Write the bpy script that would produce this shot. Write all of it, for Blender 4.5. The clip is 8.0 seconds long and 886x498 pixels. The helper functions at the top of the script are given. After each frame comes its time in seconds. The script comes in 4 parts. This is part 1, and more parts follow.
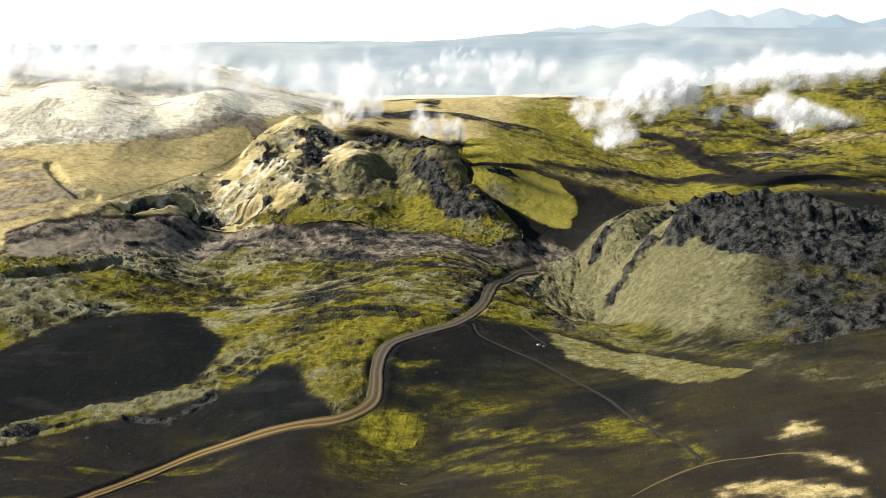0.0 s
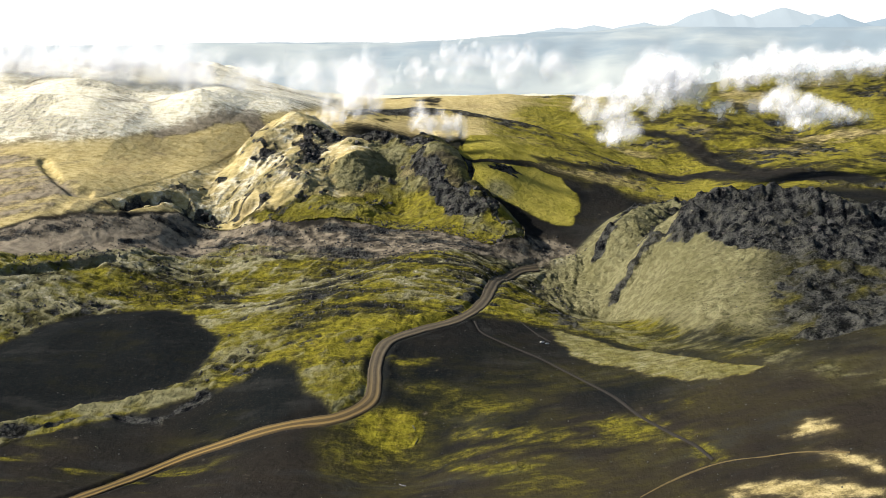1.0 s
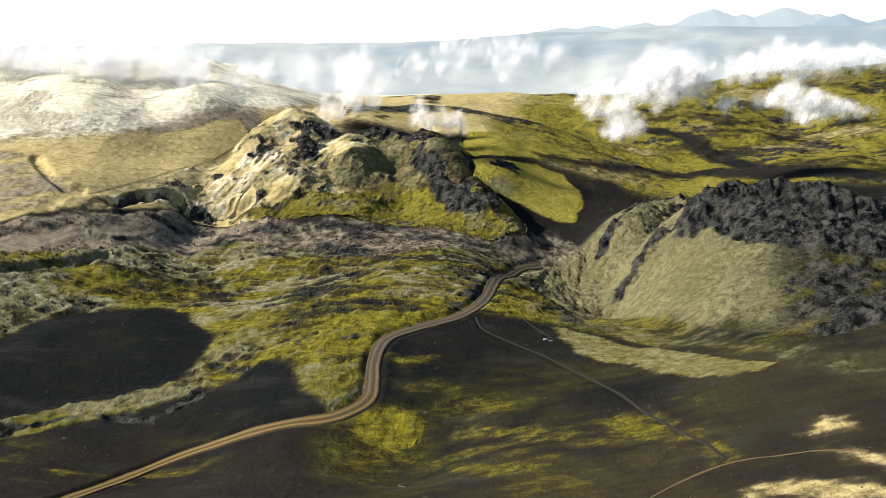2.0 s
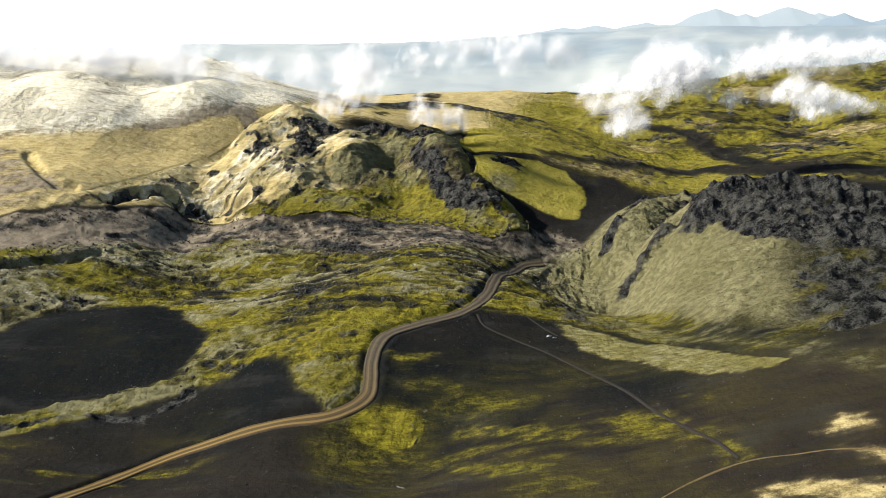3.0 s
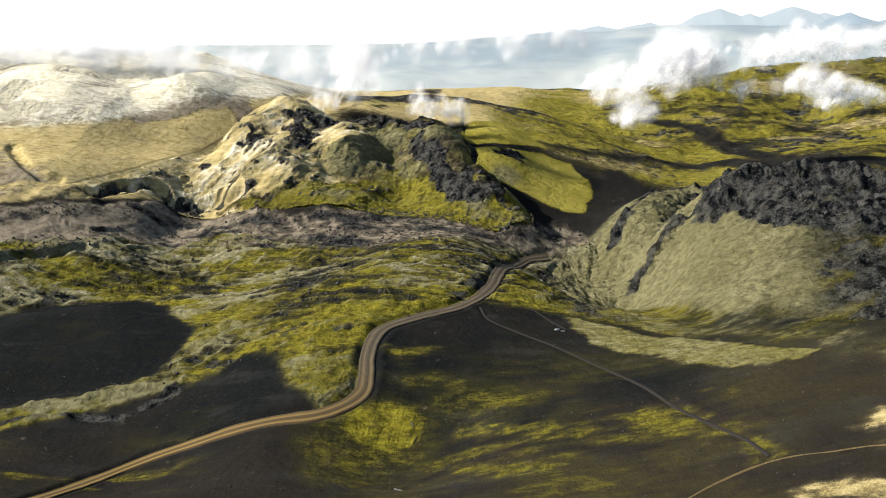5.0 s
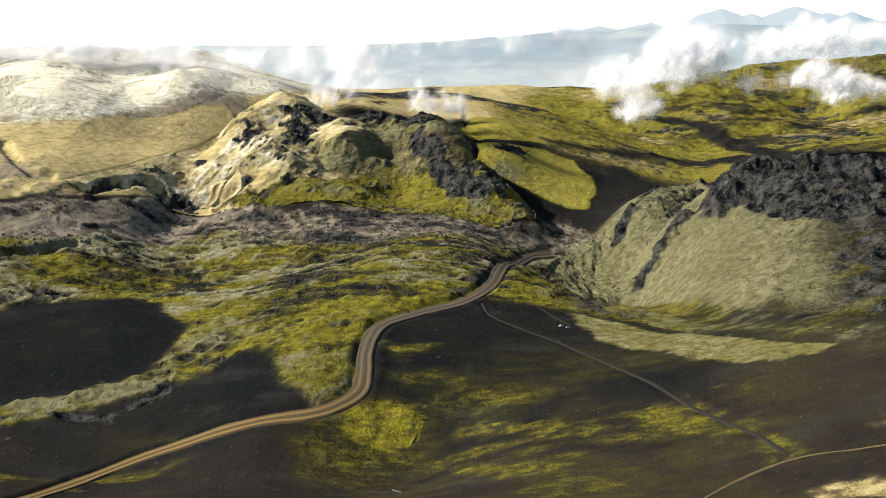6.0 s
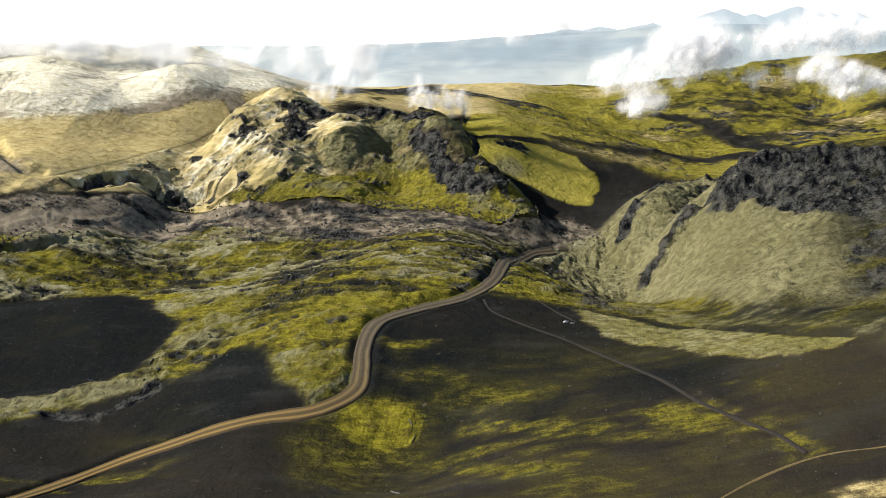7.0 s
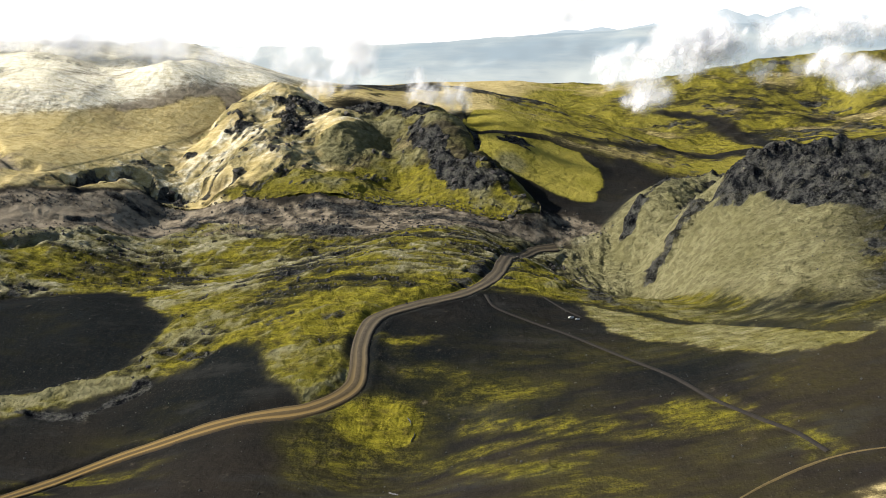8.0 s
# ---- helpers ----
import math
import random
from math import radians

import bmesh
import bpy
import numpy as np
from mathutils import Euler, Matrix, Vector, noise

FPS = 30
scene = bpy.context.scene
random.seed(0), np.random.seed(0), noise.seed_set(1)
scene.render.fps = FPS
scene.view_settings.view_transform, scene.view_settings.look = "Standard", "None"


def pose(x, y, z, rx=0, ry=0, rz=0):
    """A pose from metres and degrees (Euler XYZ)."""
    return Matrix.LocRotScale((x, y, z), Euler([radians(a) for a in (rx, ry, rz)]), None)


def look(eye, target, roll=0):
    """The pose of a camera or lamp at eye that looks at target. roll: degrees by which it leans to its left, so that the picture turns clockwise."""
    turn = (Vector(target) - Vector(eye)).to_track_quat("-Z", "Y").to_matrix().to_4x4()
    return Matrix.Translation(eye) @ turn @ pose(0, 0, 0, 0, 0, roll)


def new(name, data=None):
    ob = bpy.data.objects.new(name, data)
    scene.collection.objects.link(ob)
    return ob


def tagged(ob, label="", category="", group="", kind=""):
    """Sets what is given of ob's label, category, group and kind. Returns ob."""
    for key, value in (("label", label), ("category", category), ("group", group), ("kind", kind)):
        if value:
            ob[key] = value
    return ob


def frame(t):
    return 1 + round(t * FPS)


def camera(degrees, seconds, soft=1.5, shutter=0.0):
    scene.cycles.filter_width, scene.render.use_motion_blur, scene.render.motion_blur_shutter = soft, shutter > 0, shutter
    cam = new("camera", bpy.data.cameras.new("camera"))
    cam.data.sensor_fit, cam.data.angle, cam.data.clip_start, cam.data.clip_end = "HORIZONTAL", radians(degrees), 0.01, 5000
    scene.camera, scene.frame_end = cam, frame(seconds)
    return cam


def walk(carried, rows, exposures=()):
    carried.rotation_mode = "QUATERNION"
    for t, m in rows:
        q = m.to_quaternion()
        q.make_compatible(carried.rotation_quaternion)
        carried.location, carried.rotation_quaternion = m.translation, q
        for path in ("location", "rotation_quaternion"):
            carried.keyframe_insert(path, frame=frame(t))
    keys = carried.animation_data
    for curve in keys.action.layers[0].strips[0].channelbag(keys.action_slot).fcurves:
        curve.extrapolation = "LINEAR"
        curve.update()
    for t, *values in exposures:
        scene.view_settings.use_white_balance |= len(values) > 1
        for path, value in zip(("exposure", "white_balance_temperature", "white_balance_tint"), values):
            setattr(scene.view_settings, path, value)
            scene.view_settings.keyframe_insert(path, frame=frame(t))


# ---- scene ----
cam = camera(49.992, 8.0, 0.9)
PATH = [
    (0, (0.0, -218.0, 98.0), (-20.374, -24.113, 53.358), 0.005),
    (0.5, (-0.416, -214.144, 95.562), (-20.826, -20.164, 51.344), -0.025),
    (1, (-0.835, -210.282, 93.139), (-21.281, -16.209, 49.346), -0.055),
    (1.5, (-1.257, -206.413, 90.731), (-21.738, -12.248, 47.367), -0.085),
    (2, (-1.681, -202.538, 88.339), (-22.197, -8.282, 45.404), -0.115),
    (2.5, (-2.108, -198.657, 85.963), (-22.659, -4.309, 43.458), -0.145),
    (3, (-2.537, -194.769, 83.603), (-23.123, -0.332, 41.53), -0.175),
    (3.5, (-2.969, -190.876, 81.257), (-23.589, 3.652, 39.619), -0.205),
    (4, (-3.403, -186.975, 78.928), (-24.058, 7.641, 37.725), -0.236),
    (4.5, (-3.84, -183.069, 76.614), (-24.529, 11.636, 35.848), -0.266),
    (5, (-4.279, -179.156, 74.316), (-25.002, 15.637, 33.988), -0.296),
    (5.5, (-4.721, -175.237, 72.033), (-25.477, 19.643, 32.146), -0.326),
    (6, (-5.165, -171.311, 69.766), (-25.955, 23.655, 30.32), -0.357),
    (6.5, (-5.612, -167.38, 67.514), (-26.435, 27.672, 28.512), -0.387),
    (7, (-6.061, -163.441, 65.278), (-26.917, 31.696, 26.721), -0.418),
    (7.5, (-6.513, -159.497, 63.058), (-27.402, 35.724, 24.948), -0.448),
    (8, (-6.967, -155.546, 60.853), (-27.888, 39.759, 23.191), -0.479),
]
walk(cam, [(t, look(eye, target, roll)) for t, eye, target, roll in PATH], [(0, 1.19), (8, 1.15)])

# ---- light ----
SUN_AZ, SUN_EL = -92.0, 33.0   # degrees from +y, negative to the west; height over the horizon
world = bpy.data.worlds.new("world")
scene.world = world
world.use_nodes = True
wn = world.node_tree
sky = wn.nodes.new("ShaderNodeTexSky")
sky.sky_type, sky.sun_disc = "NISHITA", False
sky.sun_elevation, sky.sun_rotation = radians(SUN_EL), radians(SUN_AZ)
sky.dust_density, sky.air_density = 0.8, 1.0
wn.links.new(sky.outputs[0], wn.nodes["Background"].inputs[0])
wn.nodes["Background"].inputs[1].default_value = 0.06
sun = new("sun", bpy.data.lights.new("sun", "SUN"))
sun.data.energy, sun.data.angle, sun.data.color = 5.0, radians(0.6), (1.0, 0.94, 0.85)
sun_from = Vector((math.sin(radians(SUN_AZ)) * math.cos(radians(SUN_EL)), math.cos(radians(SUN_AZ)) * math.cos(radians(SUN_EL)), math.sin(radians(SUN_EL))))
sun.matrix_world = look(sun_from * 300, (0, 0, 0))
scene.cycles.transparent_max_bounces = 48

# ---- relief ----
KNOLLS = [
    (-40, [0, -1, 2, 1, -1, -4, 2, -1, 1, -1]),
    (35, [-2, 0, -10, -12, -5, 0, 28, -1, 2, -1]),
    (110, [-1, 5, 0, 9, 19, -12, 8, -2, 4, -2]),
    (185, [9, 17, 8, -26, 7, -14, 14, -4, 2, -1]),
    (260, [13, 10, 2, -2, 27, -14, 13, 3, -3, 2]),
    (335, [10, 6, 26, -4, -6, -4, -4, 3, 0, -1]),
    (410, [17, 8, 1, 0, 3, -1, -7, -11, 7, 0]),
    (485, [13, 10, -2, 3, 6, -1, 5, 3, 7, 7]),
    (560, [3, 1, 0, -5, -1, 1, -3, 2, 5, 10]),
]


def smooth(a, b, v):
    s = np.clip((v - a) / (b - a), 0, 1)
    return s * s * (3 - 2 * s)


def grain(x, y, seed=0):
    """Value noise in -1..1 with a cell of one unit."""
    xi, yi = np.floor(x).astype(np.int64), np.floor(y).astype(np.int64)
    u, v = x - xi, y - yi
    u, v = u * u * u * (u * (u * 6 - 15) + 10), v * v * v * (v * (v * 6 - 15) + 10)

    def cell(i, j):
        h = (i * 374761393 + j * 668265263 + seed * 2147483647) & 0xFFFFFFFF
        h = ((h ^ (h >> 13)) * 1274126177) & 0xFFFFFFFF
        return ((h ^ (h >> 16)) & 0xFFFF) / 32767.5 - 1

    top = cell(xi, yi) * (1 - u) + cell(xi + 1, yi) * u
    low = cell(xi, yi + 1) * (1 - u) + cell(xi + 1, yi + 1) * u
    return top * (1 - v) + low * v


def fbm(x, y, size, octaves=4, seed=0, gain=0.5):
    out, amp, total = 0, 1.0, 0
    for n in range(octaves):
        a = 0.6 * n
        out = out + amp * grain((x * math.cos(a) - y * math.sin(a)) / size + 17.3 * n, (x * math.sin(a) + y * math.cos(a)) / size - 9.1 * n, seed + n)
        total, amp, size = total + amp, amp * gain, size / 2.03
    return out / total


# the western hillside in profile: a foot slope, a golden plain and pale hills above it
WEST_STEPS = ((120, 150, 167, 186, 204, 228, 242, 256, 272, 290, 330, 400, 500), (2, 6, 15, 22, 29, 31, 38, 46, 52, 59, 68, 74, 72))


def base(x, y):
    z = -6 + 50 * smooth(120, 460, y)
    west = [np.exp(-((x + 345 - 76.667 * n) ** 2) / 7688) for n in range(10)]
    for row, amps in KNOLLS:
        z = z + np.exp(-((y - row) ** 2) / 7688) * sum(amp * w for amp, w in zip(amps, west) if amp)
    step = y - 0.55 * np.clip(x + 215, 0, 70)
    plain = sum(np.interp(step + d, *WEST_STEPS) for d in (-10, -5, 0, 5, 10)) / 5
    share = smooth(-135, -178, x + 0.6 * np.clip(y - 285, 0, 90)) * smooth(125, 160, y) * smooth(560, 420, y)
    return z * (1 - share) + plain * share


SWELLS = [   # x, y, height, breadth
    (-140, 310, 6.8, 30), (-20, 270, 5.6, 22), (0, 180, -8.7, 22), (-140, 200, -3.7, 30),
    (-250, 250, 6.0, 30), (150, 420, -5.0, 22), (60, 160, 3.7, 22), (40, 330, -5.7, 30),
    (-200, 310, -6.1, 30), (-70, 230, -3.7, 16), (-60, 60, 3.6, 22), (20, 140, -6.0, 16),
    (-30, 250, 6.7, 16), (-40, 150, 3.4, 22), (10, 440, -4.7, 16), (-30, 290, 5.1, 16),
    (-90, 300, 4.0, 16), (-220, 170, 2.5, 30), (-170, 210, -3.2, 16), (-150, 310, 7.0, 30),
    (-100, 20, -4.0, 16), (150, 420, -5.0, 22), (40, 210, 3.5, 16), (50, 30, 1.9, 22),
]


def swell(x, y):
    """Broad rises and hollows that run through ground and craters alike."""
    return sum(tall * np.exp(-((x - cx) ** 2 + (y - cy) ** 2) / (2 * wide * wide)) for cx, cy, tall, wide in SWELLS)


def seg(x, y, line):
    """Distance to a line of points and the height (third value) at the nearest place on it."""
    best, high = np.full(np.shape(x), 1e9), np.zeros(np.shape(x))
    for a, b in zip(line, line[1:]):
        dx, dy = b[0] - a[0], b[1] - a[1]
        k = np.clip(((x - a[0]) * dx + (y - a[1]) * dy) / (dx * dx + dy * dy), 0, 1)
        far = np.hypot(x - a[0] - k * dx, y - a[1] - k * dy)
        near = far < best
        best, high = np.where(near, far, best), np.where(near, a[2] + k * (b[2] - a[2]), high)
    return best, high


def smax(a, b, k):
    h = np.clip(0.5 + 0.5 * (a - b) / k, 0, 1)
    return b + (a - b) * h + k * h * (1 - h)


def ridge(x, y, line, slope, crown=3.0):
    far, high = seg(x, y, line)
    return high - slope * (np.sqrt(far * far + crown * crown) - crown)


def near_cone(x, y):
    """The near cone: steep to the west, long and gentle to the south, with a high back crest over a narrow bowl."""
    dx, dy = x - 108, y - 172
    r = np.maximum(np.hypot(dx, dy), 1e-6)
    ux, uy = dx / r, dy / r
    rim = 49 + 3 * fbm(ux * 40, uy * 40, 22, 2, 5)
    top = 30.0 - 14 * np.clip(uy + 0.05, 0, 1) + 1.2 * fbm(ux * 40, uy * 40, 18, 3, 9)
    slope = 0.15 + 0.82 * np.clip(-ux, 0, 1) ** 2 + 0.15 * np.clip(uy, 0, 1) + 0.2 * np.clip(ux - 0.05, 0, 1)
    out = top - slope * (r - rim)
    bowl = np.maximum(top - 0.85 * (rim - r), 20 + 0.001 * r * r)
    inner = np.where(r > rim, out, bowl)
    return smax(inner, ridge(x, y, BACK_CREST, 0.95, 1.5), 1.0)


BACK_CREST = [(60, 153, 28), (66, 160, 31), (75, 158, 33.5), (84, 159, 34.5), (93, 155, 35.5), (102, 150, 35.5), (114, 144, 33)]
SPUR = [(-1, 155, -11), (5, 168, -9), (12, 178, -6), (19, 185, -2), (23, 187, 2), (28, 190, 6), (32, 196, 10), (42, 222, 13.5), (51, 240, 15), (63, 246, 16), (80, 236, 15)]
GULLY = [(52, 172, 0), (44, 162, 0), (38, 158, 0), (33, 154, 0), (28, 150, 0), (22, 146, 0)]
GULLY_SHADE = [(61, 237, 0), (52, 216, 0), (40, 168, 0), (34, 163, 0), (28, 159, 0)]
FAR_LEFT = [(-190, 192, 17), (-166, 226, 17), (-152, 246, 31), (-143, 255, 40), (-130, 278, 47)]
FAR_RIM = [(-132, 278, 47), (-116, 270, 41), (-103, 268, 39), (-88, 275, 42), (-74, 272, 42), (-58, 262, 40), (-48, 250, 32), (-38, 230, 23), (-27, 220, 19), (-16, 207, 12)]
BACK = [(-100, 330, 48), (-75, 345, 52), (-50, 350, 51), (-10, 350, 45)]
EAST = [(60, 472, 50), (106, 480, 58), (155, 490, 65), (216, 500, 71), (300, 510, 71), (420, 520, 70)]


CONE_FOOT = [(-7, 168), (-4, 152), (5, 137), (18, 126), (30, 113), (42, 80), (55, 56), (66, 40), (76, 36), (92, 38), (120, 34), (150, 50), (170, 110), (160, 200), (130, 245), (100, 256), (70, 258), (50, 250), (32, 230), (14, 206), (0, 190)]

# outlines and lines of the land, in plan
LAVA_RIM = [(47, 154), (50, 148), (56, 139), (65, 119), (81, 106), (89, 95), (93, 85), (99, 89), (106, 94), (130, 92), (158, 115), (158, 200), (110, 225), (62, 190)]

ROAD = [(-124, -28), (-118, -14), (-114, -6), (-106, 14), (-97, 24), (-83, 28), (-71, 30), (-59, 32), (-52, 36), (-48, 41), (-48, 47), (-49, 54), (-49, 63), (-47, 70), (-39, 79), (-29, 89), (-23, 101), (-20, 115), (-19, 130), (-17, 155), (-11, 183), (-2, 192)]
TRACK = [(-22, 91), (-19, 82), (-10, 74), (0, 65), (10, 51), (19, 35), (25, 20), (31, 9), (36, 1), (39, -6)]
TRAIL = [(22, -16), (28, -12), (35, -9), (42, -8), (49, -9), (57, -10), (66, -13)]
FOOTPATH = [(-9, 99), (-5, 92), (-1, 85), (3, 79)]
CRACK = [(24, 81), (33, 68), (39, 57), (46, 47), (51, 37), (57, 31)]

ASH_DOME = [(-211, 46), (-186, 80), (-182, 93), (-173, 105), (-158, 115), (-142, 123), (-129, 114), (-114, 95), (-108, 87), (-106, 73), (-110, 59), (-123, 52), (-136, 48), (-153, 38), (-183, 11)]
FIELD = [(-247, 117), (-182, 160), (-137, 190), (-61, 170), (-14, 189), (14, 201), (20, 194), (7, 177), (11, 136), (-5, 100), (-21, 99), (-38, 82), (-48, 72), (-52, 58), (-49, 40), (-57, 34), (-69, 44), (-77, 60), (-84, 62), (-94, 54), (-108, 47), (-123, 43), (-141, 34), (-173, 4), (-188, 14), (-145, 44), (-124, 52), (-110, 59), (-106, 73), (-108, 87), (-129, 114), (-142, 123), (-173, 105), (-186, 80), (-219, 50)]
LAVA_BAND = [(-227, 160), (-208, 171), (-187, 185), (-165, 209), (-140, 206), (-101, 200), (-67, 208), (-43, 204), (-15, 200), (5, 214), (22, 198), (20, 197), (-15, 189), (-60, 167), (-111, 176), (-160, 175), (-184, 146), (-209, 127)]
TAN_FLAT = [(-222, 150), (-211, 156), (-195, 170), (-179, 179), (-174, 173), (-189, 162), (-204, 143), (-213, 135)]
GREEN_A = [(-34, 224), (-40, 238), (-37, 252), (-23, 255), (-4, 269), (8, 268), (16, 254), (17, 240), (13, 224), (6, 223), (-8, 228), (-22, 231)]
GREEN_B = [(-45, 257), (-41, 304), (-20, 315), (-1, 302), (1, 282), (-23, 261), (-40, 254)]
APRON = [(3, 93), (8, 88), (18, 81), (32, 65), (43, 49), (51, 36), (56, 31), (53, 28), (47, 29), (40, 32), (30, 44), (20, 57), (11, 66), (6, 77)]
COLLAR = [(-23, 94), (-11, 102), (1, 111), (15, 126), (26, 101), (39, 77), (57, 46), (74, 26), (104, 7), (105, -3), (69, 13), (58, 27), (54, 40), (36, 65), (20, 83), (5, 92), (-10, 96)]
SKIRT = [(-8, 100), (0, 143), (5, 176), (15, 192), (37, 146), (69, 116), (108, 44), (135, -7), (69, 13), (58, 27), (36, 65), (20, 83), (5, 92)]
PAD = [(-54, 20), (-53, 29), (-48, 35), (-41, 39), (-33, 35), (-31, 29), (-33, 24), (-39, 20), (-46, 14), (-51, 13)]
SPUR_FACE = [(0, 176), (13, 196), (21, 198), (43, 213), (63, 241), (84, 242), (66, 192), (44, 149), (30, 139), (18, 149)]
PAD_THIN = [(-42, 45), (-29, 48), (-9, 45), (-1, 38), (-9, 32), (-21, 33), (-31, 38)]
STREAKS = [
    [(13, 20), (19, 21), (27, 16), (29, 11), (24, 10), (16, 14)],
    [(28, 7), (34, 6), (38, 1), (40, -5), (38, -7), (36, -6), (37, -2), (34, 2)],
    [(-22, 27), (-8, 24), (6, 17), (5, 14), (-9, 19)],
    [(-23, 14), (-8, 7), (5, 2), (-2, 1), (-19, 6)],
    [(-43, 58), (-34, 62), (-32, 60), (-39, 54)],
]
STRAW_STRIPS = [
    [(43, -18), (51, -19), (63, -23), (69, -27), (68, -28), (43, -21)],
    [(58, -11), (64, -12), (72, -16), (71, -20), (65, -17)],
    [(56, -3), (61, 0), (67, -2), (65, -5), (58, -5)],
]
BROWN_WEST = [(-296, 230), (-266, 230), (-240, 222), (-221, 199), (-209, 192), (-217, 169), (-231, 166), (-261, 166)]
DARK_EAST = [(-4, 284, 3), (26, 296, 4), (58, 312, 6), (87, 312, 9), (112, 285, 11), (150, 270, 13)]
DARK_EAST_HIGH = [(59, 402, 4), (82, 389, 7), (92, 364, 8), (104, 330, 9), (120, 290, 11)]
FAR_FOOT = [(-200, 192), (-189, 212), (-165, 252), (-154, 277), (-141, 298), (-121, 292), (-100, 282), (-79, 284), (-56, 278), (-41, 253), (-30, 230), (-11, 217), (-7, 203), (-22, 195), (-39, 197), (-50, 200), (-82, 202), (-103, 202), (-138, 204), (-150, 207), (-163, 207), (-175, 207), (-187, 188)]
RIB_LONG = [(-118, 262, 41), (-126, 240, 36), (-139, 229, 28), (-156, 219, 15), (-174, 209, 11)]
RIB_WEST = [(-142, 254, 40), (-152, 246, 32), (-166, 234, 24), (-184, 214, 19), (-198, 190, 21)]
RIB_MID = [(-98, 262, 42), (-92, 240, 35), (-94, 226, 24), (-106, 218, 19), (-122, 211, 16)]
RIB_EAST = [(-60, 264, 43), (-52, 250, 36), (-44, 234, 27), (-30, 221, 22), (-16, 208, 16)]
WEST_CONES = [(-188, 298, 8, 26), (-262, 304, 5, 40), (-236, 272, 3, 28)]
CRAG_WEST = [(-155, 278), (-138, 251), (-133, 251), (-136, 242), (-144, 239), (-148, 243), (-141, 247)]
CRAG_PEAK = [(-132, 271), (-122, 271), (-114, 257), (-106, 255), (-109, 242), (-115, 236), (-118, 250), (-126, 265)]
CRAG_EAST = [(-64, 255), (-56, 251), (-47, 240), (-43, 226), (-29, 220), (-16, 223), (-18, 204), (-36, 207), (-43, 205), (-50, 219), (-58, 234), (-65, 246)]
SHADED_FACE = [(-97, 228), (-102, 239), (-89, 249), (-75, 264), (-67, 255), (-75, 249), (-86, 230)]
BENCH = [(-143, 209), (-120, 211), (-95, 220), (-70, 234), (-51, 228), (-52, 219), (-80, 209), (-107, 202), (-137, 205)]
CAVES = ([(-188, 192, 0), (-184, 203, 0), (-174, 213, 0), (-167, 215, 0)], [(-165, 212, 0), (-156, 214, 0), (-145, 213, 0), (-131, 213, 0)])
TAN_BAND = [(-198, 263, 4), (-180, 278, 6), (-159, 290, 6), (-135, 273, 3)]
PALE_EDGE = ((-300, -269, -240, -214, -194, -164, -110), (227, 235, 236, 244, 267, 286, 326))
VALLEY = [(30, 262, 9), (33, 245, 12), (22, 218, 14), (40, 205, 14)]


def spline(line, step):
    """A smooth run of points about step metres apart along a line."""
    p = np.array(line, float)
    p = np.vstack([2 * p[0] - p[1], p, 2 * p[-1] - p[-2]])
    out = []
    for a, b, c, d in zip(p, p[1:], p[2:], p[3:]):
        n = max(2, int(np.hypot(*(c - b)[:2]) / step))
        k = (np.arange(n) / n)[:, None]
        out.append(0.5 * (2 * b + (c - a) * k + (2 * a - 5 * b + 4 * c - d) * k**2 + (3 * b - 3 * c + d - a) * k**3))
    return np.vstack([*out, p[-2:-1]])


def inside(x, y, shape):
    """Signed distance to a closed outline, positive within; places far off read -30."""
    out = np.full(np.shape(x), -30.0)
    pts = np.array(shape, float)
    near = (x > pts[:, 0].min() - 30) & (x < pts[:, 0].max() + 30) & (y > pts[:, 1].min() - 30) & (y < pts[:, 1].max() + 30)
    px, py = x[near], y[near]
    if not len(px):
        return out
    best, within = np.full(px.shape, 1e9), np.zeros(px.shape, bool)
    for (ax, ay), (bx, by) in zip(pts, np.roll(pts, -1, 0)):
        dx, dy = bx - ax, by - ay
        k = np.clip(((px - ax) * dx + (py - ay) * dy) / (dx * dx + dy * dy), 0, 1)
        best = np.minimum(best, np.hypot(px - ax - k * dx, py - ay - k * dy))
        if dy:
            within ^= ((ay > py) != (by > py)) & (px < ax + (py - ay) * dx / dy)
    out[near] = np.where(within, best, -best)
    return out


def along(x, y, line):
    """Signed distance into a band whose half width is each point's third value."""
    far, wide = seg(x, y, line)
    return wide - far


def soft(d, edge=1.2):
    return smooth(-edge, edge, d)


def crag(x, y, size, seed, octaves=4):
    """Sharp-crested noise in 0..1, for lava."""
    out, amp, total = 0, 1.0, 0
    for n in range(octaves):
        a = 0.9 * n + 0.3
        g = 1 - np.abs(grain((x * math.cos(a) - y * math.sin(a)) / size + 7.7 * n, (x * math.sin(a) + y * math.cos(a)) / size + 3.1 * n, seed + n))
        out, total, amp, size = out + amp * g * g, total + amp, amp * 0.55, size / 2.1
    return out / total


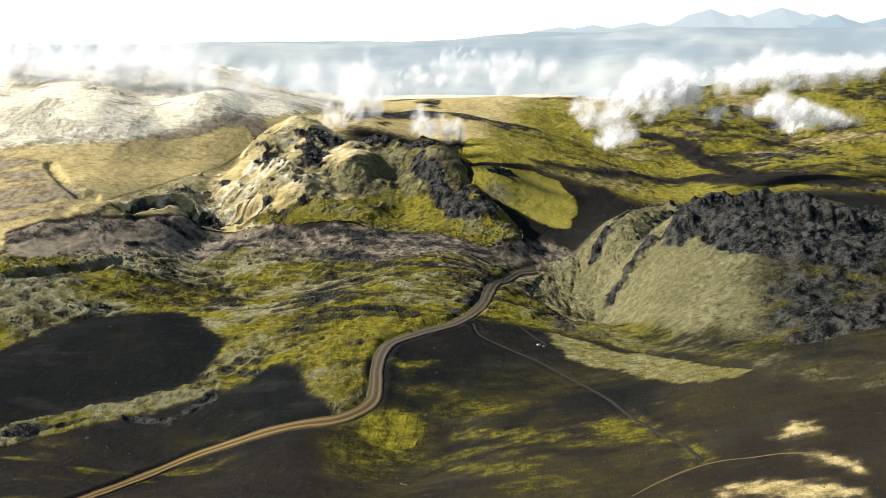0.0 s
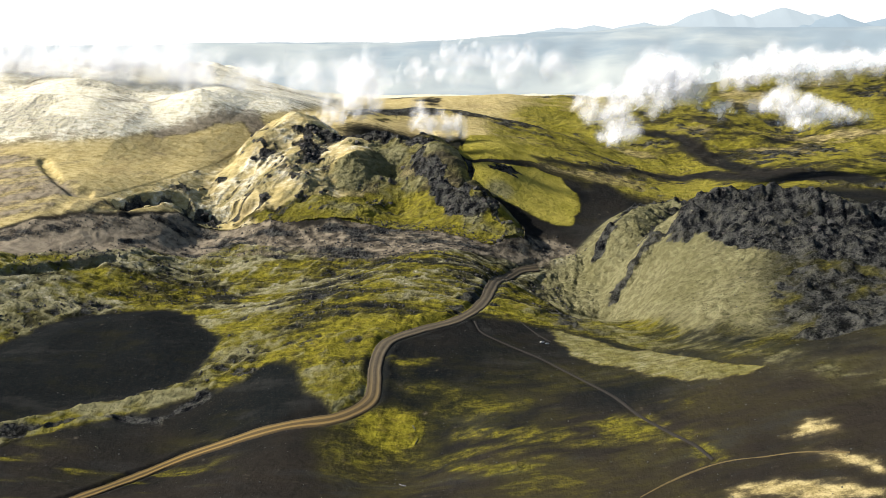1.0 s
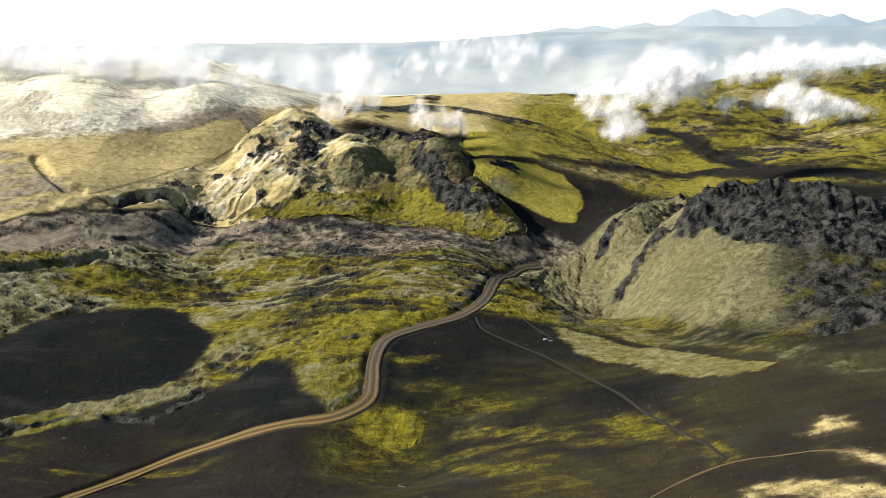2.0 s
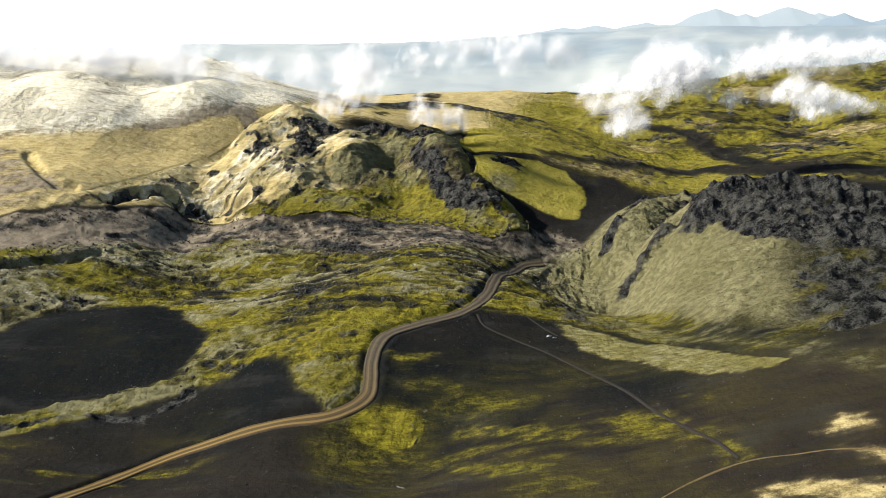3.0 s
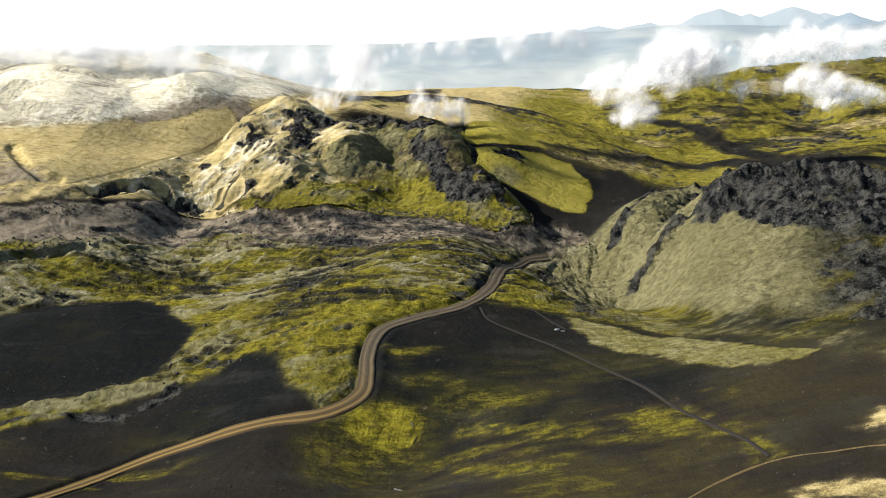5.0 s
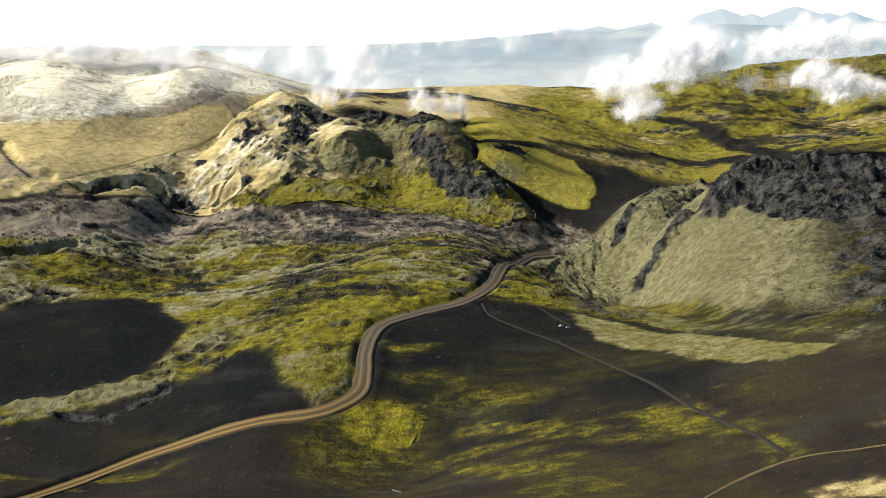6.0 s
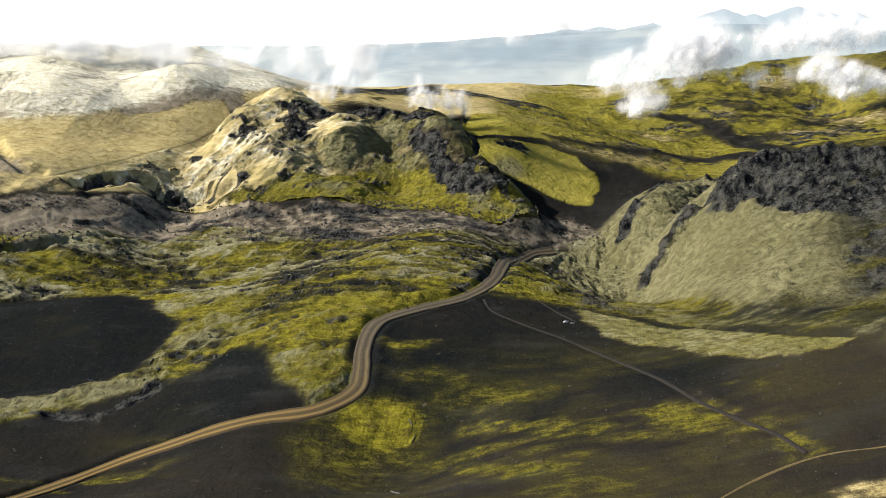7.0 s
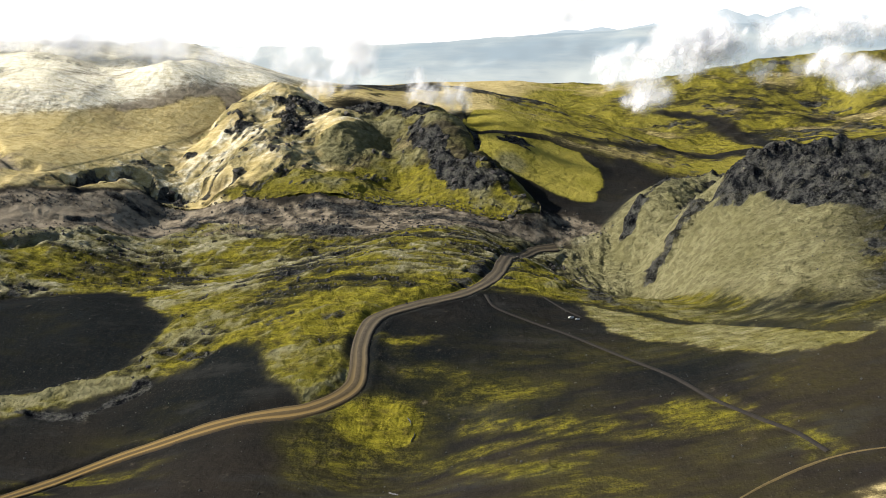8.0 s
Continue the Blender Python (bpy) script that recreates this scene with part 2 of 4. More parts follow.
def near_rim(x, y):
    """How near a place is to the lava crust of the near crater's rim, 0..1."""
    x, y = x + 4 * fbm(x, y, 10, 4, 77), y + 4 * fbm(x, y, 10, 4, 79)
    n = fbm(x, y, 12, 4, 41)
    rock = smooth(-3, 3, inside(x, y, LAVA_RIM) + 5 * n)
    # the gully's shaded, east-facing side is painted as dark rock
    rock = np.maximum(rock, 0.7 * smooth(5.5, 0.5, seg(x, y, GULLY_SHADE)[0] + 7 * fbm(x, y, 5, 4, 47)))
    spur, high = seg(x + 4, y - 4, SPUR)
    rock = np.maximum(rock, smooth(5, 1.5, spur + 5 * n) * smooth(-3, 6, high))
    return np.maximum(rock, 0.85 * smooth(2.6, 0.5, seg(x, y, [(78, 90, 0), (72, 77, 0), (69, 65, 0), (71, 59, 0)])[0] + 4 * fbm(x, y, 4, 3, 46)))


def far_rim(x, y):
    """How near a place is to the lava crags of the far crater, 0..1."""
    x, y = x + 7 * fbm(x, y, 8, 5, 76, 0.6), y + 7 * fbm(x, y, 8, 5, 78, 0.6)
    n = fbm(x, y, 11, 4, 43)
    rock = smooth(7, 3, seg(x, y, FAR_RIM[1:6])[0] + 4 * n)
    for shape in (CRAG_WEST, CRAG_PEAK, CRAG_EAST):
        rock = np.maximum(rock, smooth(-2, 2, inside(x, y, shape) + 3 * n))
    # black rock along the undercuts also paints the shadow inside them
    for line in CAVES:
        rock = np.maximum(rock, 0.9 * smooth(3.2, 1.4, seg(x, y, line)[0] + 2 * n))
    for cx, cy, r in ((-127, 217, 3.5), (-131, 229, 3), (-118, 226, 2.5), (-160, 236, 3), (-170, 224, 2.5), (-71, 237, 4), (-90, 243, 2.5), (-104, 208, 2)):
        rock = np.maximum(rock, 0.9 * smooth(1.5, -1.5, np.hypot(x - cx, y - cy) - r + 3 * n))
    return rock


def relief(x, y):
    """The ground, and the ground with the two craters on it."""
    z = base(x, y)
    dome = inside(x, y, ASH_DOME)
    z = z + 5.0 * smooth(-2, 22, dome) * smooth(25, 95, y)
    z = z - 7 * np.exp(-((x + 35) ** 2 + (y - 18) ** 2) / 420)
    far = smooth(560, 760, np.hypot(x, y))
    z = z * (1 - far) + 36 * far
    for cx, cy, tall, wide in WEST_CONES:
        z = z + tall * np.clip(1 - np.hypot(x - cx, (y - cy) * 0.9) / wide, 0, 1) ** 1.15
    fold = (y + 0.3 * x + 16 * fbm(x * 0.6, y, 60, 3, 75)) / 36
    fold = fold - np.floor(fold)
    z = z + 3.0 * smooth(-150, -190, x) * smooth(262, 290, y) * smooth(520, 440, y) * np.where(fold < 0.7, fold / 0.7, (1 - fold) / 0.3)
    z = smax(z, ridge(x, y, BACK, 0.3), 4)
    z = smax(z, ridge(x, y, EAST, 0.30, 8), 8)
    foot = inside(x, y, FAR_FOOT)
    both = z - 1.0 * smooth(2, 26, foot)
    for line, slope, crown in ((FAR_LEFT, 0.5, 3), (FAR_RIM, 0.75, 2), (RIB_LONG, 0.42, 4), (RIB_WEST, 0.42, 4), (RIB_MID, 0.45, 6), (RIB_EAST, 0.7, 6)):
        both = np.where(foot > -20, smax(both, ridge(x, y, line, slope, crown) - 3 * smooth(8, -8, foot), 2.5), both)
    both = smax(both, ridge(x, y, SPUR, 0.42), 2)
    both = smax(both, near_cone(x, y), 2)
    both = both - 6 * np.exp(-((seg(x, y, GULLY)[0] / 5) ** 2))
    rise = swell(x, y)
    z, both = z + rise, both + rise
    lift = np.where(x > -8, np.clip(0.5 * inside(x, y, CONE_FOOT), 0, 6), np.where(foot > 0, np.maximum(both - z, 0), 0) + 1.5 * smooth(0, 2, foot))
    return z, both, lift


def cover(x, y, full, lift):
    """What grows or lies on each place: values 0..1 for moss, wool moss, tan gravel, lava rock, straw grass, cream moss."""
    wx, wy = x + 3.6 * fbm(x, y, 9, 5, 3, 0.62), y + 3.6 * fbm(x, y, 9, 5, 7, 0.62)
    streak = fbm(x * 0.45, y, 7, 4, 11)
    patch = fbm(x, y, 26, 4, 13)
    fine = fbm(x * 0.6, y, 3, 3, 17)
    zero = np.zeros(np.shape(x))
    moss, wool, tan, straw, cream = zero.copy(), zero.copy(), zero.copy(), zero.copy(), zero.copy()
    cone = smooth(0.2, 1.5, lift)
    nearc, farc = cone * (x > -8) * (y < 270), cone * (x < -8)

    field = smooth(-1.5, 2, inside(wx, wy, FIELD))
    crest = crag(x * 0.7, y, 5, 53)
    green = 0.3 * smooth(-95, -60, x) * smooth(100, 60, y) + 0.25 * smooth(150, 95, y) * smooth(-60, -30, x)
    moss = np.maximum(moss, field * np.clip(0.54 + 0.8 * streak + 0.5 * patch + 0.5 * (crest - 0.4) + green, 0, 1))
    wool_n = fbm(x * 0.35, y, 12, 5, 19) + 0.2 * smooth(105, 165, y) - 0.12 + 0.2 * smooth(-86, -102, x) * smooth(75, 45, y) - 0.8 * green
    # pale moss on crests and rock in hollows also paint light and shade
    wool = np.maximum(wool, field * np.clip(0.29 + 1.0 * wool_n + 1.3 * (crest - 0.38) + 0.1 * smooth(-80, -130, x), 0, 0.95))
    cream = np.maximum(cream, field * np.clip(-0.04 + 1.4 * (crest - 0.42) + 0.8 * wool_n, 0, 0.3) * (0.35 + 0.65 * smooth(85, 120, y)))
    band = soft(inside(wx, wy, LAVA_BAND), 2)
    rock = band * np.clip(0.34 + 0.9 * streak + 0.5 * fbm(x * 0.3, y, 5, 3, 21), 0, 0.85)
    rock = np.maximum(rock, field * np.clip(0.12 + 0.9 * fbm(x * 0.5, y, 12, 4, 25) - 1.4 * (crest - 0.36), 0, 0.8) * (1 - 0.5 * wool))
    tan = np.maximum(tan, band * (0.5 + 0.2 * smooth(-110, -150, x)))
    flat = soft(inside(wx, wy, TAN_FLAT), 3)
    tan, rock = np.maximum(tan, flat), rock * (1 - flat)

    west = smooth(0, 4, -np.maximum(inside(x, y, LAVA_BAND), inside(x, y, FIELD))) * smooth(-90, -130, x) * smooth(150, 180, y - 0.1 * x)
    combed = fbm(0.35 * x + 0.15 * y, y - 0.4 * x, 6, 5, 24, 0.6)
    straw = np.maximum(straw, west * np.clip(0.9 + 0.5 * combed + 0.4 * patch, 0, 1))
    tan = np.maximum(tan, west * 0.6 * smooth(0.0, 0.5, -patch - 0.6 * combed))
    brown = soft(inside(wx, wy, BROWN_WEST), 4) * np.clip(0.75 + 0.6 * patch - 0.9 * combed, 0.1, 1)
    band_high = soft(along(wx, wy, TAN_BAND), 3)
    tan = np.maximum(tan, np.maximum(0.9 * brown, 0.8 * band_high))
    straw = straw * (1 - 0.85 * np.maximum(brown, band_high))
    # pale hills; their whitish cream cover also paints the haze before them
    pale = smooth(-6, 16, y - np.interp(x, *PALE_EDGE)) * smooth(-120, -150, x)
    cream = np.maximum(cream, pale * np.clip(0.95 + 0.7 * combed + 0.4 * patch, 0.2, 1))
    cream = np.maximum(cream, smooth(540, 600, y + 0.1 * np.abs(x)) * np.clip(0.75 + 0.4 * streak, 0, 1))
    rock = np.maximum(rock, 0.42 * pale * smooth(-0.05, 0.3, fbm(x * 0.6, y, 18, 5, 23) + 0.4 * combed) * smooth(-200, -225, x))

    east = smooth(-20, 20, x + 40 - 0.15 * (y - 300)) * smooth(262, 285, y + 0.15 * x)
    tufts = fbm(x * 0.7, y, 5, 4, 28, 0.65)
    east_moss = east * np.clip(0.72 + 1.0 * fbm(x * 0.5, y, 30, 5, 29, 0.6) + 0.4 * streak + 0.5 * tufts, 0, 1)
    rock = np.maximum(rock, east * np.clip(0.08 - 1.2 * fbm(x * 0.5, y, 20, 5, 31, 0.6) - 0.9 * tufts, 0, 0.75))
    dry = east * smooth(0.05, 0.4, fbm(x * 0.5, y, 24, 5, 35, 0.6))
    straw = np.maximum(straw, 0.5 * dry)
    moss = np.maximum(moss, east_moss * (1 - 0.55 * dry))
    back = smooth(290, 310, y) * smooth(-150, -110, x) * smooth(10, -20, x)
    straw = np.maximum(straw, back * smooth(-0.4, 0.1, patch + 0.25))
    ridge_back, _ = seg(x, y, BACK)
    rock = np.maximum(rock, 0.72 * smooth(22, 8, ridge_back + 14 * patch + 16 * streak))
    moss = np.maximum(moss, 0.5 * smooth(30, 8, ridge_back + 8 * patch))
    rock = np.maximum(rock, 0.4 * smooth(52, 60, full) * smooth(60, 90, x) * np.clip(0.7 + streak, 0, 1))
    hill = smooth(430, 460, y) * smooth(-70, -40, x) * smooth(80, 30, x)
    straw = np.maximum(straw, 0.8 * hill)

    for shape, much in ((GREEN_A, 1.0), (GREEN_B, 0.95)):
        m = soft(inside(wx * 0.5 + x * 0.5, wy * 0.5 + y * 0.5, shape), 1.0)
        moss, rock, wool = np.maximum(moss, much * m), rock * (1 - m), wool * (1 - m)
    pad = inside(wx, wy, PAD)
    moss = np.maximum(moss, smooth(-3, 1.5, pad) * np.clip(0.34 + 0.6 * smooth(11, 7, np.hypot((x - -40) * 0.9, (y - 31) * 1.5) + 3 * streak) + 0.4 * streak, 0, 1))
    moss = np.maximum(moss, 0.32 * smooth(-11, -1, pad + 5 * streak - 0.3 * np.maximum(y - 25, 0)))
    edge = inside(wx, wy, GREEN_A)
    wool = np.maximum(wool, 0.7 * smooth(-1, 1, edge) * smooth(10, 3, np.hypot(x + 20, y - 236) + 4 * patch))
    rock = np.maximum(rock, smooth(5.0, 3, np.hypot((x + 19) / 1.7, (y - 252) * 1.1) + 3 * fine))
    rock = np.maximum(rock, smooth(2.2, 1, seg(x, y, [(-37, 251, 0), (-35, 246, 0), (-36, 233, 0), (-38, 225, 0)])[0]))
    for line, edge in ((DARK_EAST, 5), (DARK_EAST_HIGH, 4), (VALLEY, 3)):
        d = soft(along(wx, wy, line), edge) * (1 - soft(inside(wx, wy, GREEN_A), 1.0))
        moss, straw, rock, tan = moss * (1 - d), straw * (1 - d), rock * (1 - 0.6 * d), np.maximum(tan * (1 - d), 0.05 * d)
    thready = fbm(x * 0.22, y, 2.6, 4, 33)
    for shape in STREAKS:
        moss = np.maximum(moss, 0.55 * smooth(-3.5, 3.0, inside(wx, wy, shape) + 4 * thready + 3 * fine))
    moss = np.maximum(moss, 0.42 * smooth(-6, 8, inside(wx, wy, PAD_THIN) + 5 * streak))
    thin = smooth(0.1, 0.5, fbm(x * 0.3, y, 8, 4, 37) + 0.4 * thready) * smooth(-30, -10, -np.hypot(x - 5, (y - 12) * 1.4) + 20)
    moss = np.maximum(moss, 0.36 * thin)
    thin = smooth(0.05, 0.42, fbm(x * 0.3, y, 6, 4, 39) + 0.3 * thready) * smooth(-75, -95, x) * smooth(35, 20, y)
    moss = np.maximum(moss, 0.5 * thin)
    film = smooth(-60, -30, x) * smooth(100, 70, x) * smooth(75, 45, y) * np.clip(0.05 + 0.35 * patch + 0.2 * thready, 0, 0.22) * (1 - 0.6 * smooth(30, 55, x))
    moss = np.maximum(moss, film)
    for shape in STRAW_STRIPS:
        straw = np.maximum(straw, 0.62 * smooth(-2.5, 2.0, inside(wx, wy, shape) + 2.5 * thready))
    collar = smooth(-3, 4, inside(wx, wy, COLLAR))
    moss = np.maximum(moss, collar * np.clip(0.62 - 0.2 * smooth(10, 50, x) - 0.3 * smooth(50, 80, x) + 0.4 * streak, 0, 1))
    wool = np.maximum(wool, collar * np.clip(0.42 * smooth(5, 25, x) - 0.15 * smooth(55, 80, x) + 0.4 * fine, 0, 1))
    skirt = smooth(-4, 6, inside(wx, wy, SKIRT))
    moss = np.maximum(moss, skirt * np.clip(0.40 - 0.2 * smooth(30, 60, x) + 0.5 * streak + 0.3 * patch, 0, 0.7) * (1 - 0.5 * smooth(50, 85, x)))
    wool = np.maximum(wool, skirt * np.clip(0.2 + 0.7 * fine, 0, 0.6) * (1 - 0.75 * smooth(42, 75, x)))
    rock = np.maximum(rock, skirt * smooth(35, 10, x) * np.clip(0.35 + 0.8 * fbm(x, y, 9, 4, 49), 0, 0.8))
    apron = smooth(-1, 1.5, inside(wx, wy, APRON) + 1.5 * fine)
    cream = np.maximum(cream, apron * np.clip(0.06 + 0.4 * fine - 0.25 * smooth(42, 60, x), 0, 0.4))
    wool = np.maximum(wool, 0.5 * apron)
    straw = np.maximum(straw, 0.35 * apron)
    moss = np.maximum(moss, 0.8 * apron)

    # dark rock also paints the shadowed lower edge of the moss strip
    shelf, _ = seg(x, y, [(-155, 30, 0), (-147, 35, 0), (-137, 40, 0), (-126, 42, 0), (-115, 41, 0), (-109, 42, 0), (-101, 50, 0)])
    rock = np.maximum(rock, 0.8 * smooth(3.6, 1.2, shelf + 3.5 * streak))
    # the near cone: woolly moss, browner at its foot, black lava at the rim
    spur = smooth(-2, 3, inside(wx, wy, SPUR_FACE))
    gully = smooth(5, 1, seg(x, y, [(20, 150, 0), (28, 158, 0), (40, 166, 0), (56, 180, 0)])[0] + 5 * fine)
    wool, rock, moss = np.maximum(wool, 0.85 * spur), rock * (1 - 0.85 * spur * (1 - gully)), moss * (1 - 0.6 * spur)
    lava = near_rim(x, y) * nearc * np.clip(1.0 + 0.6 * fbm(x, y, 6, 4, 69), 0.5, 1)
    # the east side's shade is painted with less wool, darker moss and rock
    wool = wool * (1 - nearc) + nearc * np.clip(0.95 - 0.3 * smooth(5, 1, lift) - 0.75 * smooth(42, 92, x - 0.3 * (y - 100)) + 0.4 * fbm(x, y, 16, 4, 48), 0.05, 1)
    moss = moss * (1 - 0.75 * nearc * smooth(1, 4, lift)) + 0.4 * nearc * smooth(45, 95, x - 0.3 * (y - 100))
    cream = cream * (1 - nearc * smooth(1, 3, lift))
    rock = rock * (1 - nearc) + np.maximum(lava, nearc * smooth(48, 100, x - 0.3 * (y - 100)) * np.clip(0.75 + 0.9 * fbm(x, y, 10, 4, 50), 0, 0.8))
    # the far crater: straw moss also paints its sunlit flanks, lava along the crests
    knobs = crag(0.4 * (x + y), 0.8 * (x - y), 9, 66, 4)
    lava = np.maximum(far_rim(x, y) * np.clip(0.95 + 0.7 * fbm(x, y, 7, 4, 70), 0.4, 1), 0.6 * smooth(0.18, 0.42, fbm(0.28 * (x + y), 0.7 * (x - y), 6, 5, 68, 0.65))) * farc
    low = np.maximum(smooth(25, 15, full + 4 * patch) * smooth(-135, -110, x), smooth(-3, 4, inside(wx, wy, BENCH)))
    # greener wool and less cream paint the shade on this hollow face
    blue = smooth(-3, 3, inside(wx, wy, SHADED_FACE))
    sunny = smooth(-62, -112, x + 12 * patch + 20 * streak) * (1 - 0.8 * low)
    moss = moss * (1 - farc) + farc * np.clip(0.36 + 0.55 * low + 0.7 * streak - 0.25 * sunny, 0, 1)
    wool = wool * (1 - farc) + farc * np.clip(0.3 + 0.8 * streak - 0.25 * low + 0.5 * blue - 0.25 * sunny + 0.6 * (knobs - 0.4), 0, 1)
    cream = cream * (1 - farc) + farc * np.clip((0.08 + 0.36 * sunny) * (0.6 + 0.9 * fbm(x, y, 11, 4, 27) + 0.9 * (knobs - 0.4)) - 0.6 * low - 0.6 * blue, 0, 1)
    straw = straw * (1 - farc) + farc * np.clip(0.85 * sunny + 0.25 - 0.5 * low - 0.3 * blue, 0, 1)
    tan = tan * (1 - farc)
    rock = np.maximum(rock * (1 - farc), lava * (1 - 0.9 * blue))
    lump, _ = seg(x, y, [(-205, 176, 0), (-201, 183, 0), (-193, 189, 0), (-189, 190, 0)])
    rock = np.maximum(rock, 0.55 * smooth(3.0, 1.0, lump + 5 * streak))
    green_strip = soft(along(wx, wy, [(-220, 126, 5), (-212, 132, 5), (-202, 139, 4), (-190, 148, 2)]), 1.5)
    moss, rock, wool = np.maximum(moss, green_strip), rock * (1 - green_strip), wool * (1 - green_strip)
    tone = 0.25 + 0.35 * smooth(45, 10, y) + 0.22 * smooth(-40, 30, x) * smooth(60, 20, y) + 0.3 * patch - 0.5 * smooth(0, 10, inside(x, y, ASH_DOME)) + 0.3 * band
    lawn = soft(inside(x, y, GREEN_A), 2) + 0.8 * soft(inside(x, y, GREEN_B), 2) + 0.45 * east + 0.15 * farc * low
    straw = straw * (1 - 0.8 * pale)
    return dict(lawn=lawn, tone=tone, moss=moss, wool=wool, tan=tan, rock=rock, straw=straw, cream=cream, lift=lift, field=field, band=band)


def surface(x, y):
    """The finished heights and the cover, worked out in runs to spare memory."""
    flat_x, flat_y = np.ravel(x), np.ravel(y)
    runs = [surface_run(flat_x[i : i + 40000], flat_y[i : i + 40000]) for i in range(0, len(flat_x), 40000)]
    z, full, c = (list(part) for part in zip(*runs))
    shape = np.shape(x)
    return np.concatenate(z).reshape(shape), np.concatenate(full).reshape(shape), {k: np.concatenate([r[k] for r in c]).reshape(shape) for k in c[0]}


def surface_run(x, y):
    z, full, lift = relief(x, y)
    c = cover(x, y, full, lift)
    rough = np.clip(c["rock"], 0, 1)
    hummock = fbm(x * 0.7, y, 8, 5, 51)
    tuffs = smooth(-20, 30, x) * smooth(280, 310, y) * smooth(560, 500, y)
    bumps = 1.2 * c["field"] * hummock + 1.3 * c["field"] * crag(x * 0.7, y, 5, 53) + 0.3 * fbm(x, y, 18, 4, 55)
    bumps = bumps + rough * (1 - 0.7 * c["band"]) * (1 - 0.75 * smooth(290, 310, y)) * ((4.6 - 1.6 * smooth(-5, -12, x)) * crag(x, y, 8.0, 57, 5) - 2.2 + 0.8 * smooth(-5, -12, x)) + 0.9 * c["band"] * crag(x * 0.5, y, 6, 59)
    bumps = bumps + (3.6 - 1.8 * smooth(-5, -12, x)) * rough * (crag(x, y, 15, 56, 3) - 0.38) * smooth(0, 3, c["lift"])
    cone = smooth(0.5, 4, c["lift"])
    around, outward = np.arctan2(y - 172, x - 108) * 70, np.hypot(x - 108, y - 172)
    bumps = bumps + cone * (x > -8) * (0.9 * fbm(around, outward * 0.28, 9, 3, 73) + 0.9 * fbm(around * 0.4 + outward * 0.3, outward, 2.6, 4, 74, 0.6)) + cone * (0.25 * crag(x, y, 3.0, 61, 3) + 0.8 * fbm(x, y, 13, 4, 63)) + cone * (x < -8) * (2.6 * fbm(0.3 * (x + y), 0.75 * (x - y), 12, 5, 65) + 1.5 * crag(0.4 * (x + y), 0.8 * (x - y), 9, 66, 4) - 0.6)
    bumps = bumps + (1.2 + 1.8 * smooth(-60, -20, x) + 5 * smooth(-180, -230, x) * smooth(262, 300, y + 0.1 * x)) * smooth(200, 320, y) * fbm(x, y, 40, 6, 67) * (1 - cone) * (1 - smooth(-3, 3, inside(x, y, GREEN_A)))
    bumps = bumps + tuffs * (1.6 * crag(x * 0.7, y, 9, 87, 4) + 2.0 * fbm(x, y, 22, 4, 89))
    for line, deep, wide in ((ROAD, 0.45, 2.6), (TRACK, 0.15, 1.0)):
        far, _ = seg(x, y, [(*p, 0) for p in line])
        quiet = smooth(wide + 3, wide, far)
        bumps = bumps * (1 - 0.9 * quiet) - deep * smooth(wide + 0.8, wide - 0.3, far) + 0.45 * deep * np.exp(-((far - wide - 1.6) ** 2) / 0.8)
    ledge, _ = seg(x, y, [(-157, 34, 0), (-147, 42, 0), (-133, 49, 0), (-120, 52, 0), (-108, 55, 0), (-102, 65, 0)])
    bumps = bumps + 1.1 * np.exp(-((ledge + 1.5 * hummock) ** 2) / 9)
    far, _ = seg(x, y, [(*p, 0) for p in CRACK])
    bumps = bumps - 1.1 * smooth(1.3, 0.3, far)
    dyke, _ = seg(x, y, [(-37, 251, 0), (-35, 246, 0), (-36, 233, 0), (-38, 225, 0)])
    bumps = bumps - 1.6 * smooth(2.0, 0.6, dyke)
    pit = np.hypot((x + 19) / 1.6, y - 252)
    bumps = bumps - 0.8 * smooth(4.5, 2.0, pit) + 0.5 * crag(x, y, 2.5, 58, 3) * smooth(6, 4, pit)
    ravine, _ = seg(x, y, [(-240, 222, 0), (-221, 199, 0), (-210, 192, 0), (-205, 193, 0)])
    bumps = bumps - 2.0 * smooth(4, 1, ravine + 2 * hummock)
    for line in CAVES:
        bumps = bumps - 3.2 * smooth(4.0, 1.8, seg(x, y, line)[0] + 2 * hummock) + 0.8 * np.exp(-((seg(x, y - 5.5, line)[0] / 2.5) ** 2))
    lump, _ = seg(x, y, [(-205, 176, 0), (-201, 183, 0), (-193, 189, 0), (-189, 190, 0)])
    bumps = bumps + 1.2 * smooth(6, 2, lump + 5 * hummock)
    ledge, _ = seg(x, y, [(-208, 126, 0), (-199, 133, 0), (-187, 143, 0), (-176, 154, 0)])
    bumps = bumps - 2.2 * smooth(3.5, 1, ledge + 1.5 * hummock)
    return z, full + bumps, c


